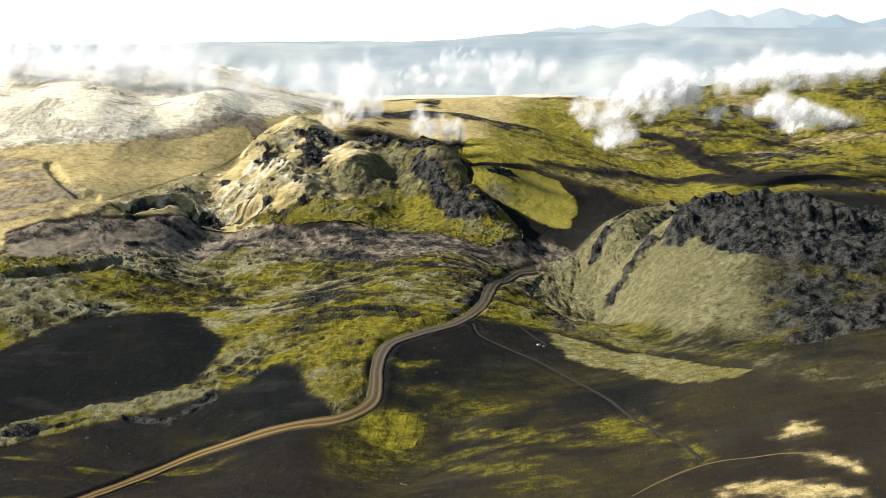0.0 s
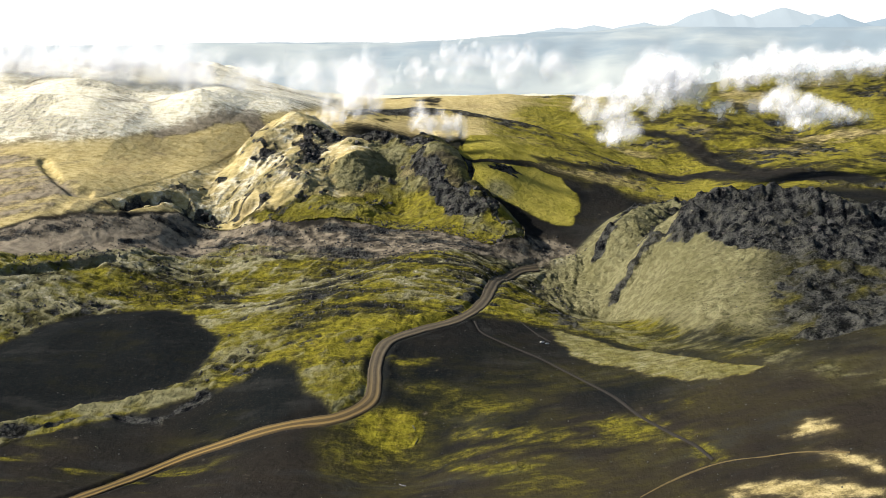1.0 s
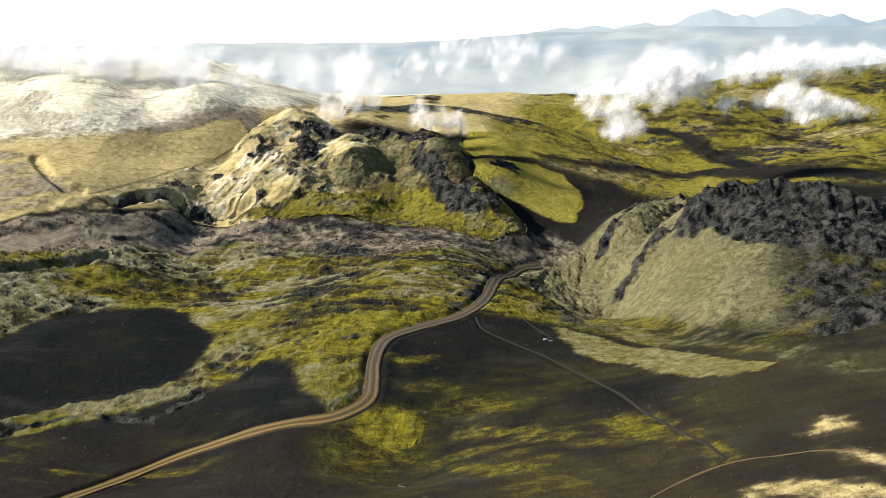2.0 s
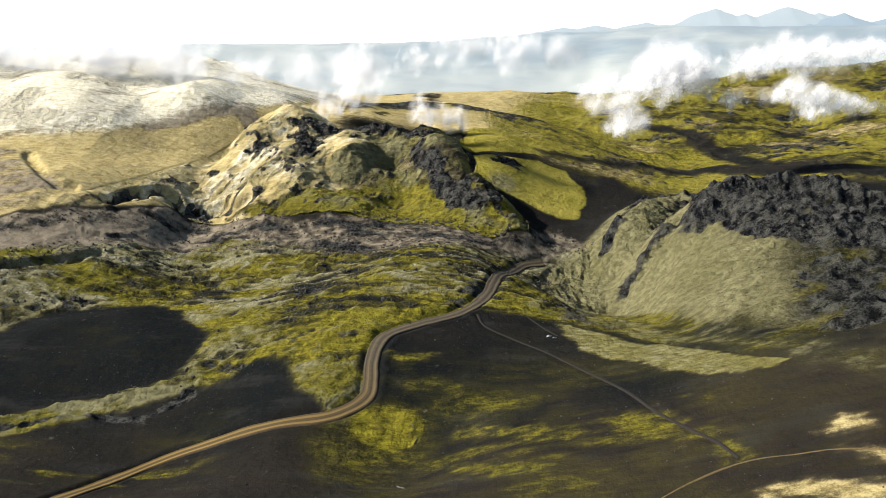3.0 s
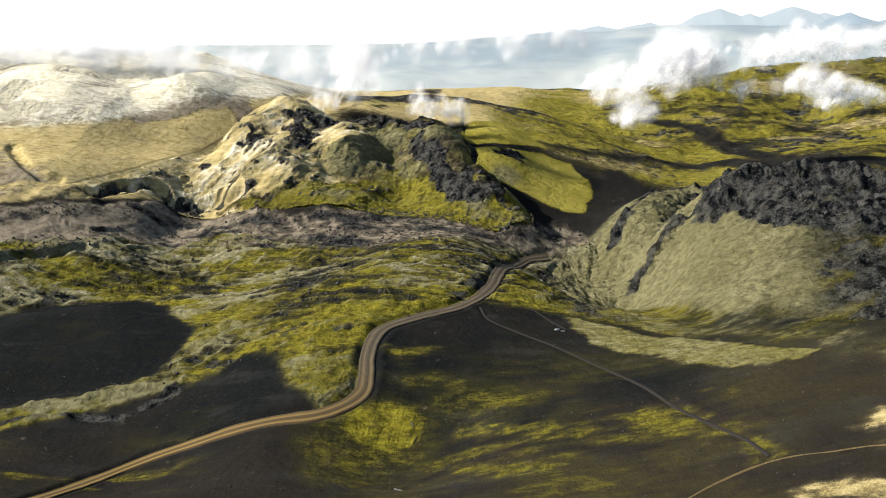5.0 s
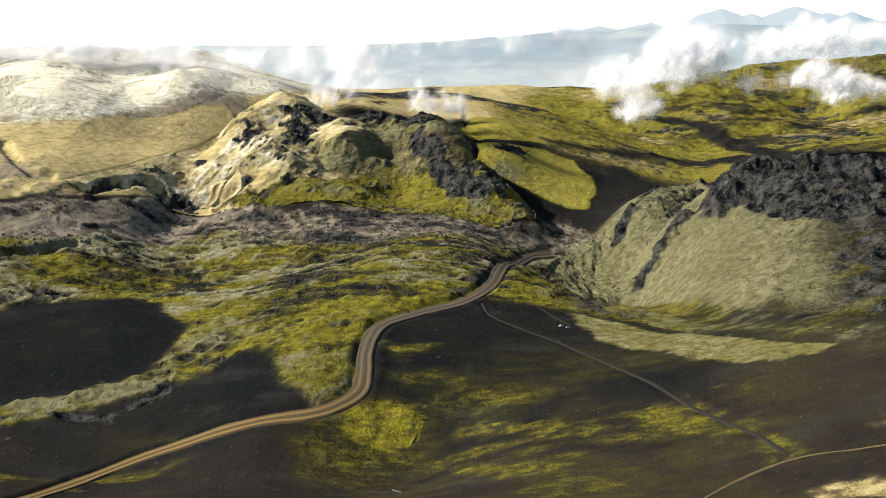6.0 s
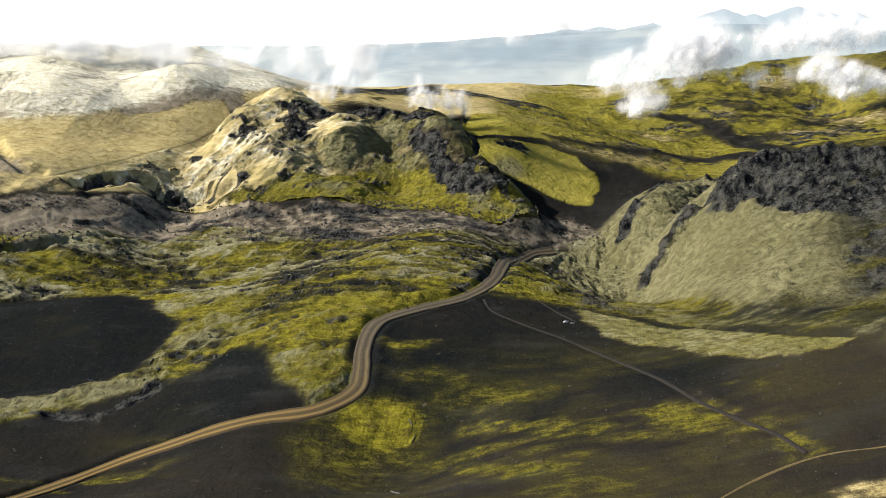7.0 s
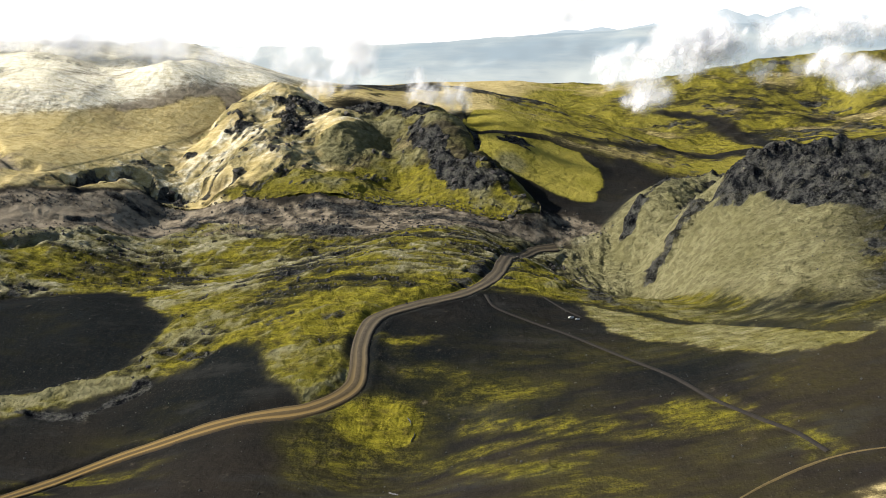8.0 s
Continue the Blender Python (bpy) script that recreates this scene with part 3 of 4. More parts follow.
# ---- materials ----
class Nodes:
    """Short hand for node trees."""

    def __init__(self, name):
        self.mat = bpy.data.materials.new(name)
        self.mat.use_nodes = True
        self.tree = self.mat.node_tree
        self.tree.nodes.clear()
        self.pos = self.make("ShaderNodeNewGeometry").outputs["Position"]

    def make(self, kind, **values):
        node = self.tree.nodes.new(kind)
        for key, value in values.items():
            setattr(node, key, value)
        return node

    def put(self, socket, value):
        if isinstance(value, bpy.types.NodeSocket):
            self.tree.links.new(value, socket)
        elif isinstance(value, tuple) and len(value) == 3 and socket.type == "RGBA":
            socket.default_value = (*value, 1)
        else:
            socket.default_value = value

    def noise(self, scale, detail=4, rough=0.55, stretch=None):
        n = self.make("ShaderNodeTexNoise")
        where = self.pos
        if stretch:
            v = self.make("ShaderNodeVectorMath", operation="MULTIPLY")
            self.put(v.inputs[0], self.pos)
            self.put(v.inputs[1], stretch)
            where = v.outputs[0]
        self.put(n.inputs["Vector"], where)
        n.inputs["Scale"].default_value, n.inputs["Detail"].default_value, n.inputs["Roughness"].default_value = scale, detail, rough
        return n.outputs["Fac"]

    def math(self, op, a, b=0.0, clamp=False):
        n = self.make("ShaderNodeMath", operation=op, use_clamp=clamp)
        self.put(n.inputs[0], a)
        self.put(n.inputs[1], b)
        return n.outputs[0]

    def ramp(self, v, a, b, lo=0.0, hi=1.0):
        n = self.make("ShaderNodeMapRange", interpolation_type="SMOOTHSTEP")
        for socket, value in zip(n.inputs, (v, a, b, lo, hi)):
            self.put(socket, value)
        return n.outputs[0]

    def mix(self, f, a, b):
        n = self.make("ShaderNodeMix", data_type="RGBA")
        self.put(n.inputs[0], f)
        self.put(n.inputs[6], a)
        self.put(n.inputs[7], b)
        return n.outputs[2]

    def bump(self, height, strength, distance):
        n = self.make("ShaderNodeBump")
        self.put(n.inputs["Height"], height)
        self.put(n.inputs["Strength"], strength)
        n.inputs["Distance"].default_value = distance
        return n.outputs[0]

    def attr(self, name):
        return self.make("ShaderNodeAttribute", attribute_name=name)

    def principled(self, colour, rough=0.95, normal=None, spec=0.2):
        b = self.make("ShaderNodeBsdfPrincipled")
        self.put(b.inputs["Base Color"], colour)
        self.put(b.inputs["Roughness"], rough)
        b.inputs["Specular IOR Level"].default_value = spec
        if normal:
            self.put(b.inputs["Normal"], normal)
        self.end(b.outputs[0])
        return self.mat

    def end(self, shader):
        self.tree.links.new(shader, self.make("ShaderNodeOutputMaterial").inputs[0])


def land_material():
    n = Nodes("volcanic_land")
    grit, mid, wide = n.noise(1.6, 6, 0.7), n.noise(0.28, 5, 0.6), n.noise(0.045, 4)
    combed = n.noise(0.5, 5, 0.65, (0.45, 1.0, 1.0))
    fuzz = n.noise(3.2, 3, 0.6)
    one, two = n.attr("cover_low"), n.attr("cover_high")
    parts = []
    for node in (one, two):
        split = n.make("ShaderNodeSeparateColor")
        n.put(split.inputs[0], node.outputs["Color"])
        parts += list(split.outputs)
    moss, wool, tan, rock, straw, cream = parts

    tone = one.outputs["Alpha"]
    mixed = n.math("ADD", n.math("MULTIPLY", combed, 0.55), n.math("ADD", n.math("MULTIPLY", grit, 0.3), n.math("MULTIPLY", fuzz, 0.15)))

    def edge(m, by, width=0.16, film=0.3):
        """Sharp tufts where the cover is thick, a thin film of it where it is sparse."""
        shift = n.math("MULTIPLY", n.math("SUBTRACT", by, 0.5), 1.5)
        tuft = n.ramp(n.math("ADD", m, shift), 0.5 - width, 0.5 + width)
        return n.math("ADD", n.math("MULTIPLY", tuft, 1.0 - film), n.math("MULTIPLY", m, film), True)

    ash = n.mix(n.ramp(n.math("ADD", tone, n.math("MULTIPLY", n.math("SUBTRACT", wide, 0.5), 1.2)), 0.0, 1.0), (0.0042, 0.0056, 0.0062), (0.0165, 0.0138, 0.0110))
    ash = n.mix(n.ramp(grit, 0.45, 0.75, 0.0, 0.5), ash, (0.026, 0.0225, 0.0175))
    ash = n.mix(n.ramp(fuzz, 0.6, 0.76, 0.0, 0.6), ash, (0.055, 0.049, 0.04))
    ash = n.mix(n.ramp(combed, 0.48, 0.75, 0.0, 0.45), ash, (0.0045, 0.0046, 0.0046))
    ash = n.mix(n.ramp(n.noise(0.09, 5, 0.65, (0.5, 1.0, 1.0)), 0.5, 0.72, 0.0, 0.35), ash, (0.018, 0.0165, 0.0065))
    ash = n.mix(n.ramp(n.noise(0.11, 6, 0.7, (0.35, 1.0, 1.0)), 0.52, 0.68, 0.0, 0.6), ash, (0.020, 0.0200, 0.0185))
    tans = n.mix(n.ramp(mid, 0.35, 0.7), (0.15, 0.125, 0.09), (0.25, 0.21, 0.15))
    straws = n.mix(n.ramp(mixed, 0.36, 0.64), (0.25, 0.195, 0.072), (0.45, 0.37, 0.18))
    straws = n.mix(n.ramp(wide, 0.5, 0.7, 0.0, 0.5), straws, (0.21, 0.16, 0.075))
    mosses = n.mix(n.ramp(mixed, 0.38, 0.62), (0.055, 0.051, 0.009), (0.238, 0.208, 0.021))
    mosses = n.mix(n.ramp(wide, 0.45, 0.62, 0.0, 0.55), mosses, (0.105, 0.098, 0.014))
    mosses = n.mix(n.ramp(grit, 0.52, 0.72, 0.0, 0.65), mosses, (0.035, 0.036, 0.010))
    mosses = n.mix(n.ramp(mid, 0.5, 0.72, 0.0, 0.5), mosses, (0.11, 0.082, 0.026))
    mosses = n.mix(n.math("MULTIPLY", two.outputs["Alpha"], 0.8), mosses, n.mix(n.ramp(wide, 0.4, 0.6), (0.21, 0.185, 0.03), (0.31, 0.265, 0.055)))
    ripple = n.noise(0.42, 3, 0.5, (0.8, 1.0, 1.3))
    wools = n.mix(n.ramp(n.math("ADD", n.math("MULTIPLY", ripple, 0.65), n.math("MULTIPLY", grit, 0.35)), 0.40, 0.60), (0.190, 0.176, 0.094), (0.122, 0.114, 0.056))
    wools = n.mix(n.ramp(wide, 0.42, 0.68, 0.0, 0.45), wools, (0.095, 0.090, 0.036))
    # cream moss, whitened to carry the haze of the western hills
    creams = n.mix(n.ramp(mixed, 0.38, 0.62), (0.44, 0.40, 0.27), (0.68, 0.65, 0.54))
    rocks = n.mix(n.ramp(n.math("ADD", n.math("MULTIPLY", grit, 0.45), n.math("MULTIPLY", mid, 0.55)), 0.42, 0.64), (0.004, 0.0046, 0.006), (0.082, 0.082, 0.078))
    rocks = n.mix(n.ramp(n.math("ADD", n.math("MULTIPLY", mid, 0.6), n.math("MULTIPLY", fuzz, 0.4)), 0.5, 0.66, 0.0, 0.45), rocks, (0.052, 0.052, 0.026))
    rocks = n.mix(n.ramp(n.noise(0.22, 5, 0.65), 0.52, 0.66, 0.0, 0.55), rocks, n.mix(n.ramp(fuzz, 0.4, 0.6), (0.03, 0.031, 0.024), (0.125, 0.12, 0.095)))
    colour = n.mix(edge(tan, mid, 0.3), ash, tans)
    colour = n.mix(edge(straw, mixed, 0.3), colour, straws)
    colour = n.mix(edge(moss, mixed, 0.27, 0.42), colour, mosses)
    colour = n.mix(edge(wool, mixed, 0.25), colour, wools)
    colour = n.mix(edge(cream, mixed, 0.26), colour, creams)
    colour = n.mix(edge(rock, mixed, 0.16, 0.15), colour, rocks)
    relief_mix = n.math("ADD", n.math("MULTIPLY", mid, 2.6), n.math("ADD", n.math("MULTIPLY", ripple, n.ramp(wool, 0.5, 1.0, 0.9, 2.2)), n.math("ADD", n.math("MULTIPLY", grit, 0.5), n.math("MULTIPLY", fuzz, 0.2))))
    thick = n.math("ADD", n.math("ADD", moss, wool), n.math("ADD", rock, n.math("MULTIPLY", cream, 0.3)), True)
    return n.principled(colour, 0.95, n.bump(relief_mix, n.ramp(thick, 0.1, 0.8, 0.32, 1.0), 1.3), 0.02)


def rock_material():
    n = Nodes("black_lava")
    seed = n.make("ShaderNodeObjectInfo").outputs["Random"]
    isle = n.make("ShaderNodeNewGeometry").outputs["Random Per Island"]
    grit, mid = n.noise(2.5, 5, 0.7), n.noise(0.6, 4)
    colour = n.mix(n.ramp(grit, 0.4, 0.72), (0.018, 0.019, 0.020), (0.080, 0.077, 0.070))
    tint = n.math("MULTIPLY", n.math("ADD", seed, isle), 0.5)
    colour = n.mix(n.ramp(tint, 0.3, 0.9, 0.0, 0.5), colour, (0.05, 0.042, 0.036))
    colour = n.mix(n.ramp(mid, 0.58, 0.7, 0.0, 0.6), colour, (0.17, 0.17, 0.09))
    return n.principled(colour, 0.9, n.bump(grit, 0.8, 0.2), 0.25)


def road_material():
    n = Nodes("gravel_road")
    u = n.attr("across").outputs["Fac"]
    side = n.math("ABSOLUTE", u)
    grit, mid = n.noise(1.5, 5, 0.7), n.noise(0.12, 4)
    rut = n.ramp(n.math("ABSOLUTE", n.math("SUBTRACT", side, 0.42)), 0.10, 0.24, 1.0, 0.0)
    colour = n.mix(n.ramp(grit, 0.35, 0.7), (0.042, 0.034, 0.023), (0.072, 0.058, 0.038))
    colour = n.mix(rut, colour, n.mix(n.ramp(mid, 0.35, 0.65), (0.074, 0.060, 0.038), (0.105, 0.082, 0.048)))
    apart = n.make("ShaderNodeSeparateXYZ")
    n.put(apart.inputs[0], n.pos)
    colour = n.mix(n.ramp(apart.outputs["Y"], 60.0, 20.0, 0.0, 0.9), colour, n.mix(rut, (0.062, 0.041, 0.014), (0.165, 0.107, 0.030)))
    shoulder = n.ramp(n.math("ADD", side, n.math("MULTIPLY", n.math("SUBTRACT", grit, 0.5), 0.5)), 0.8, 1.0)
    colour = n.mix(shoulder, colour, (0.026, 0.022, 0.018))
    return n.principled(colour, 0.95, n.bump(grit, 0.5, 0.15), 0.15)


def plain_material(name, one, two, scale, rough=0.9, bump=0.3):
    n = Nodes(name)
    grit = n.noise(scale, 5, 0.6)
    return n.principled(n.mix(n.ramp(grit, 0.35, 0.65), one, two), rough, n.bump(grit, bump, 0.2))


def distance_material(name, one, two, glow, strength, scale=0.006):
    """For the far backdrop: dull land with aerial haze put into its colour and glow."""
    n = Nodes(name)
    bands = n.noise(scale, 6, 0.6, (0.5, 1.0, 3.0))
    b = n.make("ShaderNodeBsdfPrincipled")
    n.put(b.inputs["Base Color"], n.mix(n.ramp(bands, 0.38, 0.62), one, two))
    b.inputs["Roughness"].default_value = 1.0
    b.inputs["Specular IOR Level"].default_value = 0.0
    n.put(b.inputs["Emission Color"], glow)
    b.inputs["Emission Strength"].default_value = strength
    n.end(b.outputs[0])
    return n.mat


def steam_material(name, density, grain_size, ragged_by=0.42):
    """Soft-edged wisps: clear at the rim of each wisp, thicker at its heart."""
    n = Nodes(name)
    uv = n.make("ShaderNodeUVMap").outputs[0]
    v = n.make("ShaderNodeVectorMath", operation="DISTANCE")
    n.put(v.inputs[0], uv)
    v.inputs[1].default_value = (0.5, 0.5, 0.0)
    ragged = n.noise(grain_size, 4, 0.6)
    r = n.math("ADD", v.outputs["Value"], n.math("MULTIPLY", n.math("SUBTRACT", ragged, 0.5), ragged_by))
    alpha = n.math("MULTIPLY", n.ramp(r, 0.0, 0.46, 1.0, 0.0), density)
    alpha = n.math("MULTIPLY", alpha, n.ramp(v.outputs["Value"], 0.36, 0.49, 1.0, 0.0))
    d, t, add = n.make("ShaderNodeBsdfDiffuse"), n.make("ShaderNodeBsdfTranslucent"), n.make("ShaderNodeMixShader")
    for s in (d, t):
        s.inputs["Color"].default_value = (0.97, 0.97, 0.98, 1)
    n.put(add.inputs[1], d.outputs[0])
    n.put(add.inputs[2], t.outputs[0])
    clear, out = n.make("ShaderNodeBsdfTransparent"), n.make("ShaderNodeMixShader")
    n.put(out.inputs[0], alpha)
    n.put(out.inputs[1], clear.outputs[0])
    n.put(out.inputs[2], add.outputs[0])
    n.end(out.outputs[0])
    return n.mat


LAND, LAVA, GRAVEL = land_material(), rock_material(), road_material()
PALE_STONE = plain_material("pale_stone", (0.30, 0.29, 0.27), (0.45, 0.44, 0.42), 3.0)
DIRT = plain_material("trodden_dirt", (0.012, 0.010, 0.0085), (0.019, 0.016, 0.0125), 1.2)
GOLD_DIRT = plain_material("dry_grass_track", (0.07, 0.052, 0.022), (0.11, 0.08, 0.032), 1.2)
WATER = plain_material("shallow_water", (0.03, 0.03, 0.03), (0.09, 0.09, 0.092), 2.5, 0.7, 0.1)
# blue-grey colour and emission carry the haze before the plateau
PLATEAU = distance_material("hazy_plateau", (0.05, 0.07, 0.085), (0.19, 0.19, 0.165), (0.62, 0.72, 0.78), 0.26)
# haze over both far ranges is put into their pale blue emission
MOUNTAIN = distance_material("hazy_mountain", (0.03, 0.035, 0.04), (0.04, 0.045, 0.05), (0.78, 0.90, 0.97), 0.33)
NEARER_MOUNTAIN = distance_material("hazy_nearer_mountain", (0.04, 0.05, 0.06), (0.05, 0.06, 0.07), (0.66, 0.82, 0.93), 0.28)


# ---- building helpers ----
def grid_faces(rows, cols, wrap=False):
    i = np.arange(rows * cols).reshape(rows, cols)
    if wrap:
        j = np.roll(i, -1, 1)
        return np.stack([i[:-1], i[1:], j[1:], j[:-1]], -1).reshape(-1, 4)
    return np.stack([i[:-1, :-1], i[:-1, 1:], i[1:, 1:], i[1:, :-1]], -1).reshape(-1, 4)


def mesh_of(name, verts, faces, material, shade_smooth=True):
    verts, faces = np.ascontiguousarray(verts, np.float32), np.ascontiguousarray(faces, np.int32)
    me = bpy.data.meshes.new(name)
    me.vertices.add(len(verts))
    me.vertices.foreach_set("co", verts.ravel())
    k = faces.shape[1]
    me.loops.add(faces.size)
    me.loops.foreach_set("vertex_index", faces.ravel())
    me.polygons.add(len(faces))
    me.polygons.foreach_set("loop_start", np.arange(0, faces.size, k, dtype=np.int32))
    me.polygons.foreach_set("use_smooth", np.full(len(faces), shade_smooth))
    me.update(calc_edges=True)
    me.materials.append(material)
    return me


def paint(me, c, keep=None):
    """Store what covers the land on the mesh's points."""
    for name, keys in (("cover_low", ("moss", "wool", "tan", "tone")), ("cover_high", ("rock", "straw", "cream", "lawn"))):
        layer = np.stack([np.clip(c[k].ravel(), 0, 1) for k in keys], -1)
        if keep is not None:
            layer = layer[keep]
        me.attributes.new(name, "FLOAT_COLOR", "POINT").data.foreach_set("color", layer.astype(np.float32).ravel())


def chosen(verts, faces, keep):
    """The faces marked in keep, with only the points that they use, and which those are."""
    faces = faces[keep]
    used = np.unique(faces)
    place = np.zeros(len(verts), np.int64)
    place[used] = np.arange(len(used))
    return verts[used], place[faces], used


def pieces(faces, keep, count):
    """The marked faces sorted into connected pieces."""
    mark = np.arange(count)
    some = faces[keep]
    while True:
        low = mark[some].min(1)
        before = mark.copy()
        for k in range(4):
            np.minimum.at(mark, some[:, k], low)
        mark = mark[mark]
        if (mark == before).all():
            break
    owner = np.full(len(faces), -1)
    owner[keep] = mark[some[:, 0]]
    return [owner == o for o in np.unique(owner[keep])]


def placed(ob, x, y, z):
    ob.location = (x, y, z)
    return ob


def under(ob, parent):
    """Make ob a part of parent, where it stands."""
    ob.parent = parent
    ob.matrix_parent_inverse = Matrix.Translation(parent.location).inverted()
    return ob


# ---- the ground sheet ----
def build_ground():
    ang = np.concatenate([np.linspace(-180, -40, 50)[:-1], np.linspace(-40, 34, 1000), np.linspace(34, 180, 50)[1:-1]])
    rad = np.concatenate([np.linspace(1, 280, 16)[:-1], np.geomspace(280, 900, 850), np.geomspace(900, 1300, 60)[1:], np.geomspace(1300, 4900, 14)[1:]])
    a, r = np.meshgrid(np.radians(ang), rad)
    x, y = r * np.sin(a), -330 + r * np.cos(a)
    low, z, c = surface(x, y)
    z = z - 1.2 * smooth(0.15, 1.2, c["lift"])          # the craters are bodies of their own
    me = mesh_of("ground", np.stack([x, y, z], -1).reshape(-1, 3), grid_faces(*x.shape, True), LAND)
    paint(me, c)
    return tagged(new("ground", me), "rolling volcanic ground of black ash, yellow-green moss and lava", "ground", kind="structure")


def build_crater(name, x0, x1, y0, y1, step, side, label, crust_label):
    """A crater as a body of its own: mossy slope and a crust of lava along the rim."""
    x, y = np.meshgrid(np.arange(x0, x1, step), np.arange(y0, y1, step))
    low, z, c = surface(x, y)
    body = (c["lift"] > 0.1) & side(x, y)
    verts, faces = np.stack([x, y, z + 0.03], -1).reshape(-1, 3), grid_faces(*x.shape)
    stands = body.ravel()[faces].all(1)
    crust = c["rock"].ravel()[faces].mean(1) > 0.5
    cx, cy = x[body].mean(), y[body].mean()
    thing = placed(tagged(new(name), label, "crater"), float(cx), float(cy), float(low[body].mean()))
    v, f, used = chosen(verts, faces, stands & ~crust)
    me = mesh_of("slope", v, f, LAND)
    paint(me, c, used)
    under(new("slope", me), thing)
    for keep in pieces(faces, stands & crust, len(verts)):
        v, f, used = chosen(verts, faces, keep)
        me = mesh_of("lava_outcrop", v, f, LAND)
        paint(me, c, used)
        under(tagged(new("lava_outcrop", me), crust_label), thing)
    return thing


ground = build_ground()
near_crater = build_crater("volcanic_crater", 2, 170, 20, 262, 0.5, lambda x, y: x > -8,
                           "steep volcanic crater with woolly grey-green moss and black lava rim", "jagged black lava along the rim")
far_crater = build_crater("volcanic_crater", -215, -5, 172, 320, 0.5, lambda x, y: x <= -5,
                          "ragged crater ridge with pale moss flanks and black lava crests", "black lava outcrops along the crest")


def high(x, y):
    """Height of the finished surface at single places."""
    return surface(np.atleast_1d(np.asarray(x, float)), np.atleast_1d(np.asarray(y, float)))[1]


# ---- roads and tracks ----
def ribbon(name, line, half, material, step, lift, label, profile):
    p = spline(line, step)[:, :2]
    t = np.gradient(p, axis=0)
    t /= np.linalg.norm(t, axis=1)[:, None]
    side = np.stack([t[:, 1], -t[:, 0]], -1)
    u = np.linspace(-1, 1, len(profile))
    wobble = half * (1 + 0.16 * fbm(p[:, 0], p[:, 1], 6, 3, 71))
    x = p[:, 0:1] + side[:, 0:1] * u * wobble[:, None]
    y = p[:, 1:2] + side[:, 1:2] * u * wobble[:, None]
    full = relief(x.ravel(), y.ravel())[1].reshape(x.shape)
    z = full + 0.3 * fbm(x, y, 18, 4, 55) * 0.1 + lift + np.array(profile)
    me = mesh_of(name, np.stack([x, y, z], -1).reshape(-1, 3), grid_faces(*x.shape), material)
    me.attributes.new("across", "FLOAT", "POINT").data.foreach_set("value", np.tile(u, len(p)).astype(np.float32))
    me.flip_normals()
    return tagged(new(name, me), label, "road", kind="structure")


ribbon("road", ROAD, 2.3, GRAVEL, 0.7, -0.12, "two-rut gravel road winding over black ash", (-0.5, -0.05, 0.0, -0.12, -0.13, -0.03, 0.0, -0.03, -0.13, -0.12, 0.0, -0.05, -0.5))
ribbon("track", TRACK, 0.6, DIRT, 0.8, 0.02, "faint trodden track across dark ash", (-0.4, 0.0, -0.05, 0.0, -0.4))
ribbon("track", TRAIL, 0.45, GOLD_DIRT, 0.8, 0.14, "narrow dry-grass track across dark ash", (-0.5, 0.0, 0.0, -0.5))
ribbon("track", FOOTPATH, 0.4, DIRT, 0.8, 0.10, "faint footpath over black ash", (-0.4, 0.0, -0.4))
for run, wide in (([(-35, 33), (-34.2, 32), (-34, 31)], 0.06), ([(-33, 29), (-33, 28.2), (-33.5, 27)], 0.06), ([(-35, 8), (-34.2, 7), (-33, 6)], 0.07)):
    w = ribbon("water", run, wide, WATER, 0.5, 0.2, "thin rivulet shining between moss and ash", (-0.35, 0.0, 0.0, -0.35))
    w["category"] = "stream"

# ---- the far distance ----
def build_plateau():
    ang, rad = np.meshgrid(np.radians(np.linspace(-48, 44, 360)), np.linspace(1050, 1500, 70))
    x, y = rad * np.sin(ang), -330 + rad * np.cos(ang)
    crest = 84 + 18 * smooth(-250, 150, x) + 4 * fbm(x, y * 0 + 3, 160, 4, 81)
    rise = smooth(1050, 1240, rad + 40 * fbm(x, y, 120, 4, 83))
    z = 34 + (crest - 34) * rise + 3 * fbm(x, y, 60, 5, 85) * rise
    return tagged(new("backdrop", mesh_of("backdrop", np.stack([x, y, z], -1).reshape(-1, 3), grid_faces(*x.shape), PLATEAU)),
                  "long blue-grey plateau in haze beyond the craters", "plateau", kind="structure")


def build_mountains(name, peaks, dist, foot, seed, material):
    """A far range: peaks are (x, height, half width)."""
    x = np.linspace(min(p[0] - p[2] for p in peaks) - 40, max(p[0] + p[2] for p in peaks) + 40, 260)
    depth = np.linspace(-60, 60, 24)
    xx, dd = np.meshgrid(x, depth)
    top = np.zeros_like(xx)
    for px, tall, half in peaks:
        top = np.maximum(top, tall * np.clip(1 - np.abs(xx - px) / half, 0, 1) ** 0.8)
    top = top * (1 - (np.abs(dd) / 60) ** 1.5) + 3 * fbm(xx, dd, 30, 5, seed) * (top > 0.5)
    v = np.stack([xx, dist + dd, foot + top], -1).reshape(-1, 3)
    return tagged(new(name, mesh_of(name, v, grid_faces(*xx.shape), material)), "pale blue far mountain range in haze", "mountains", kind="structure")


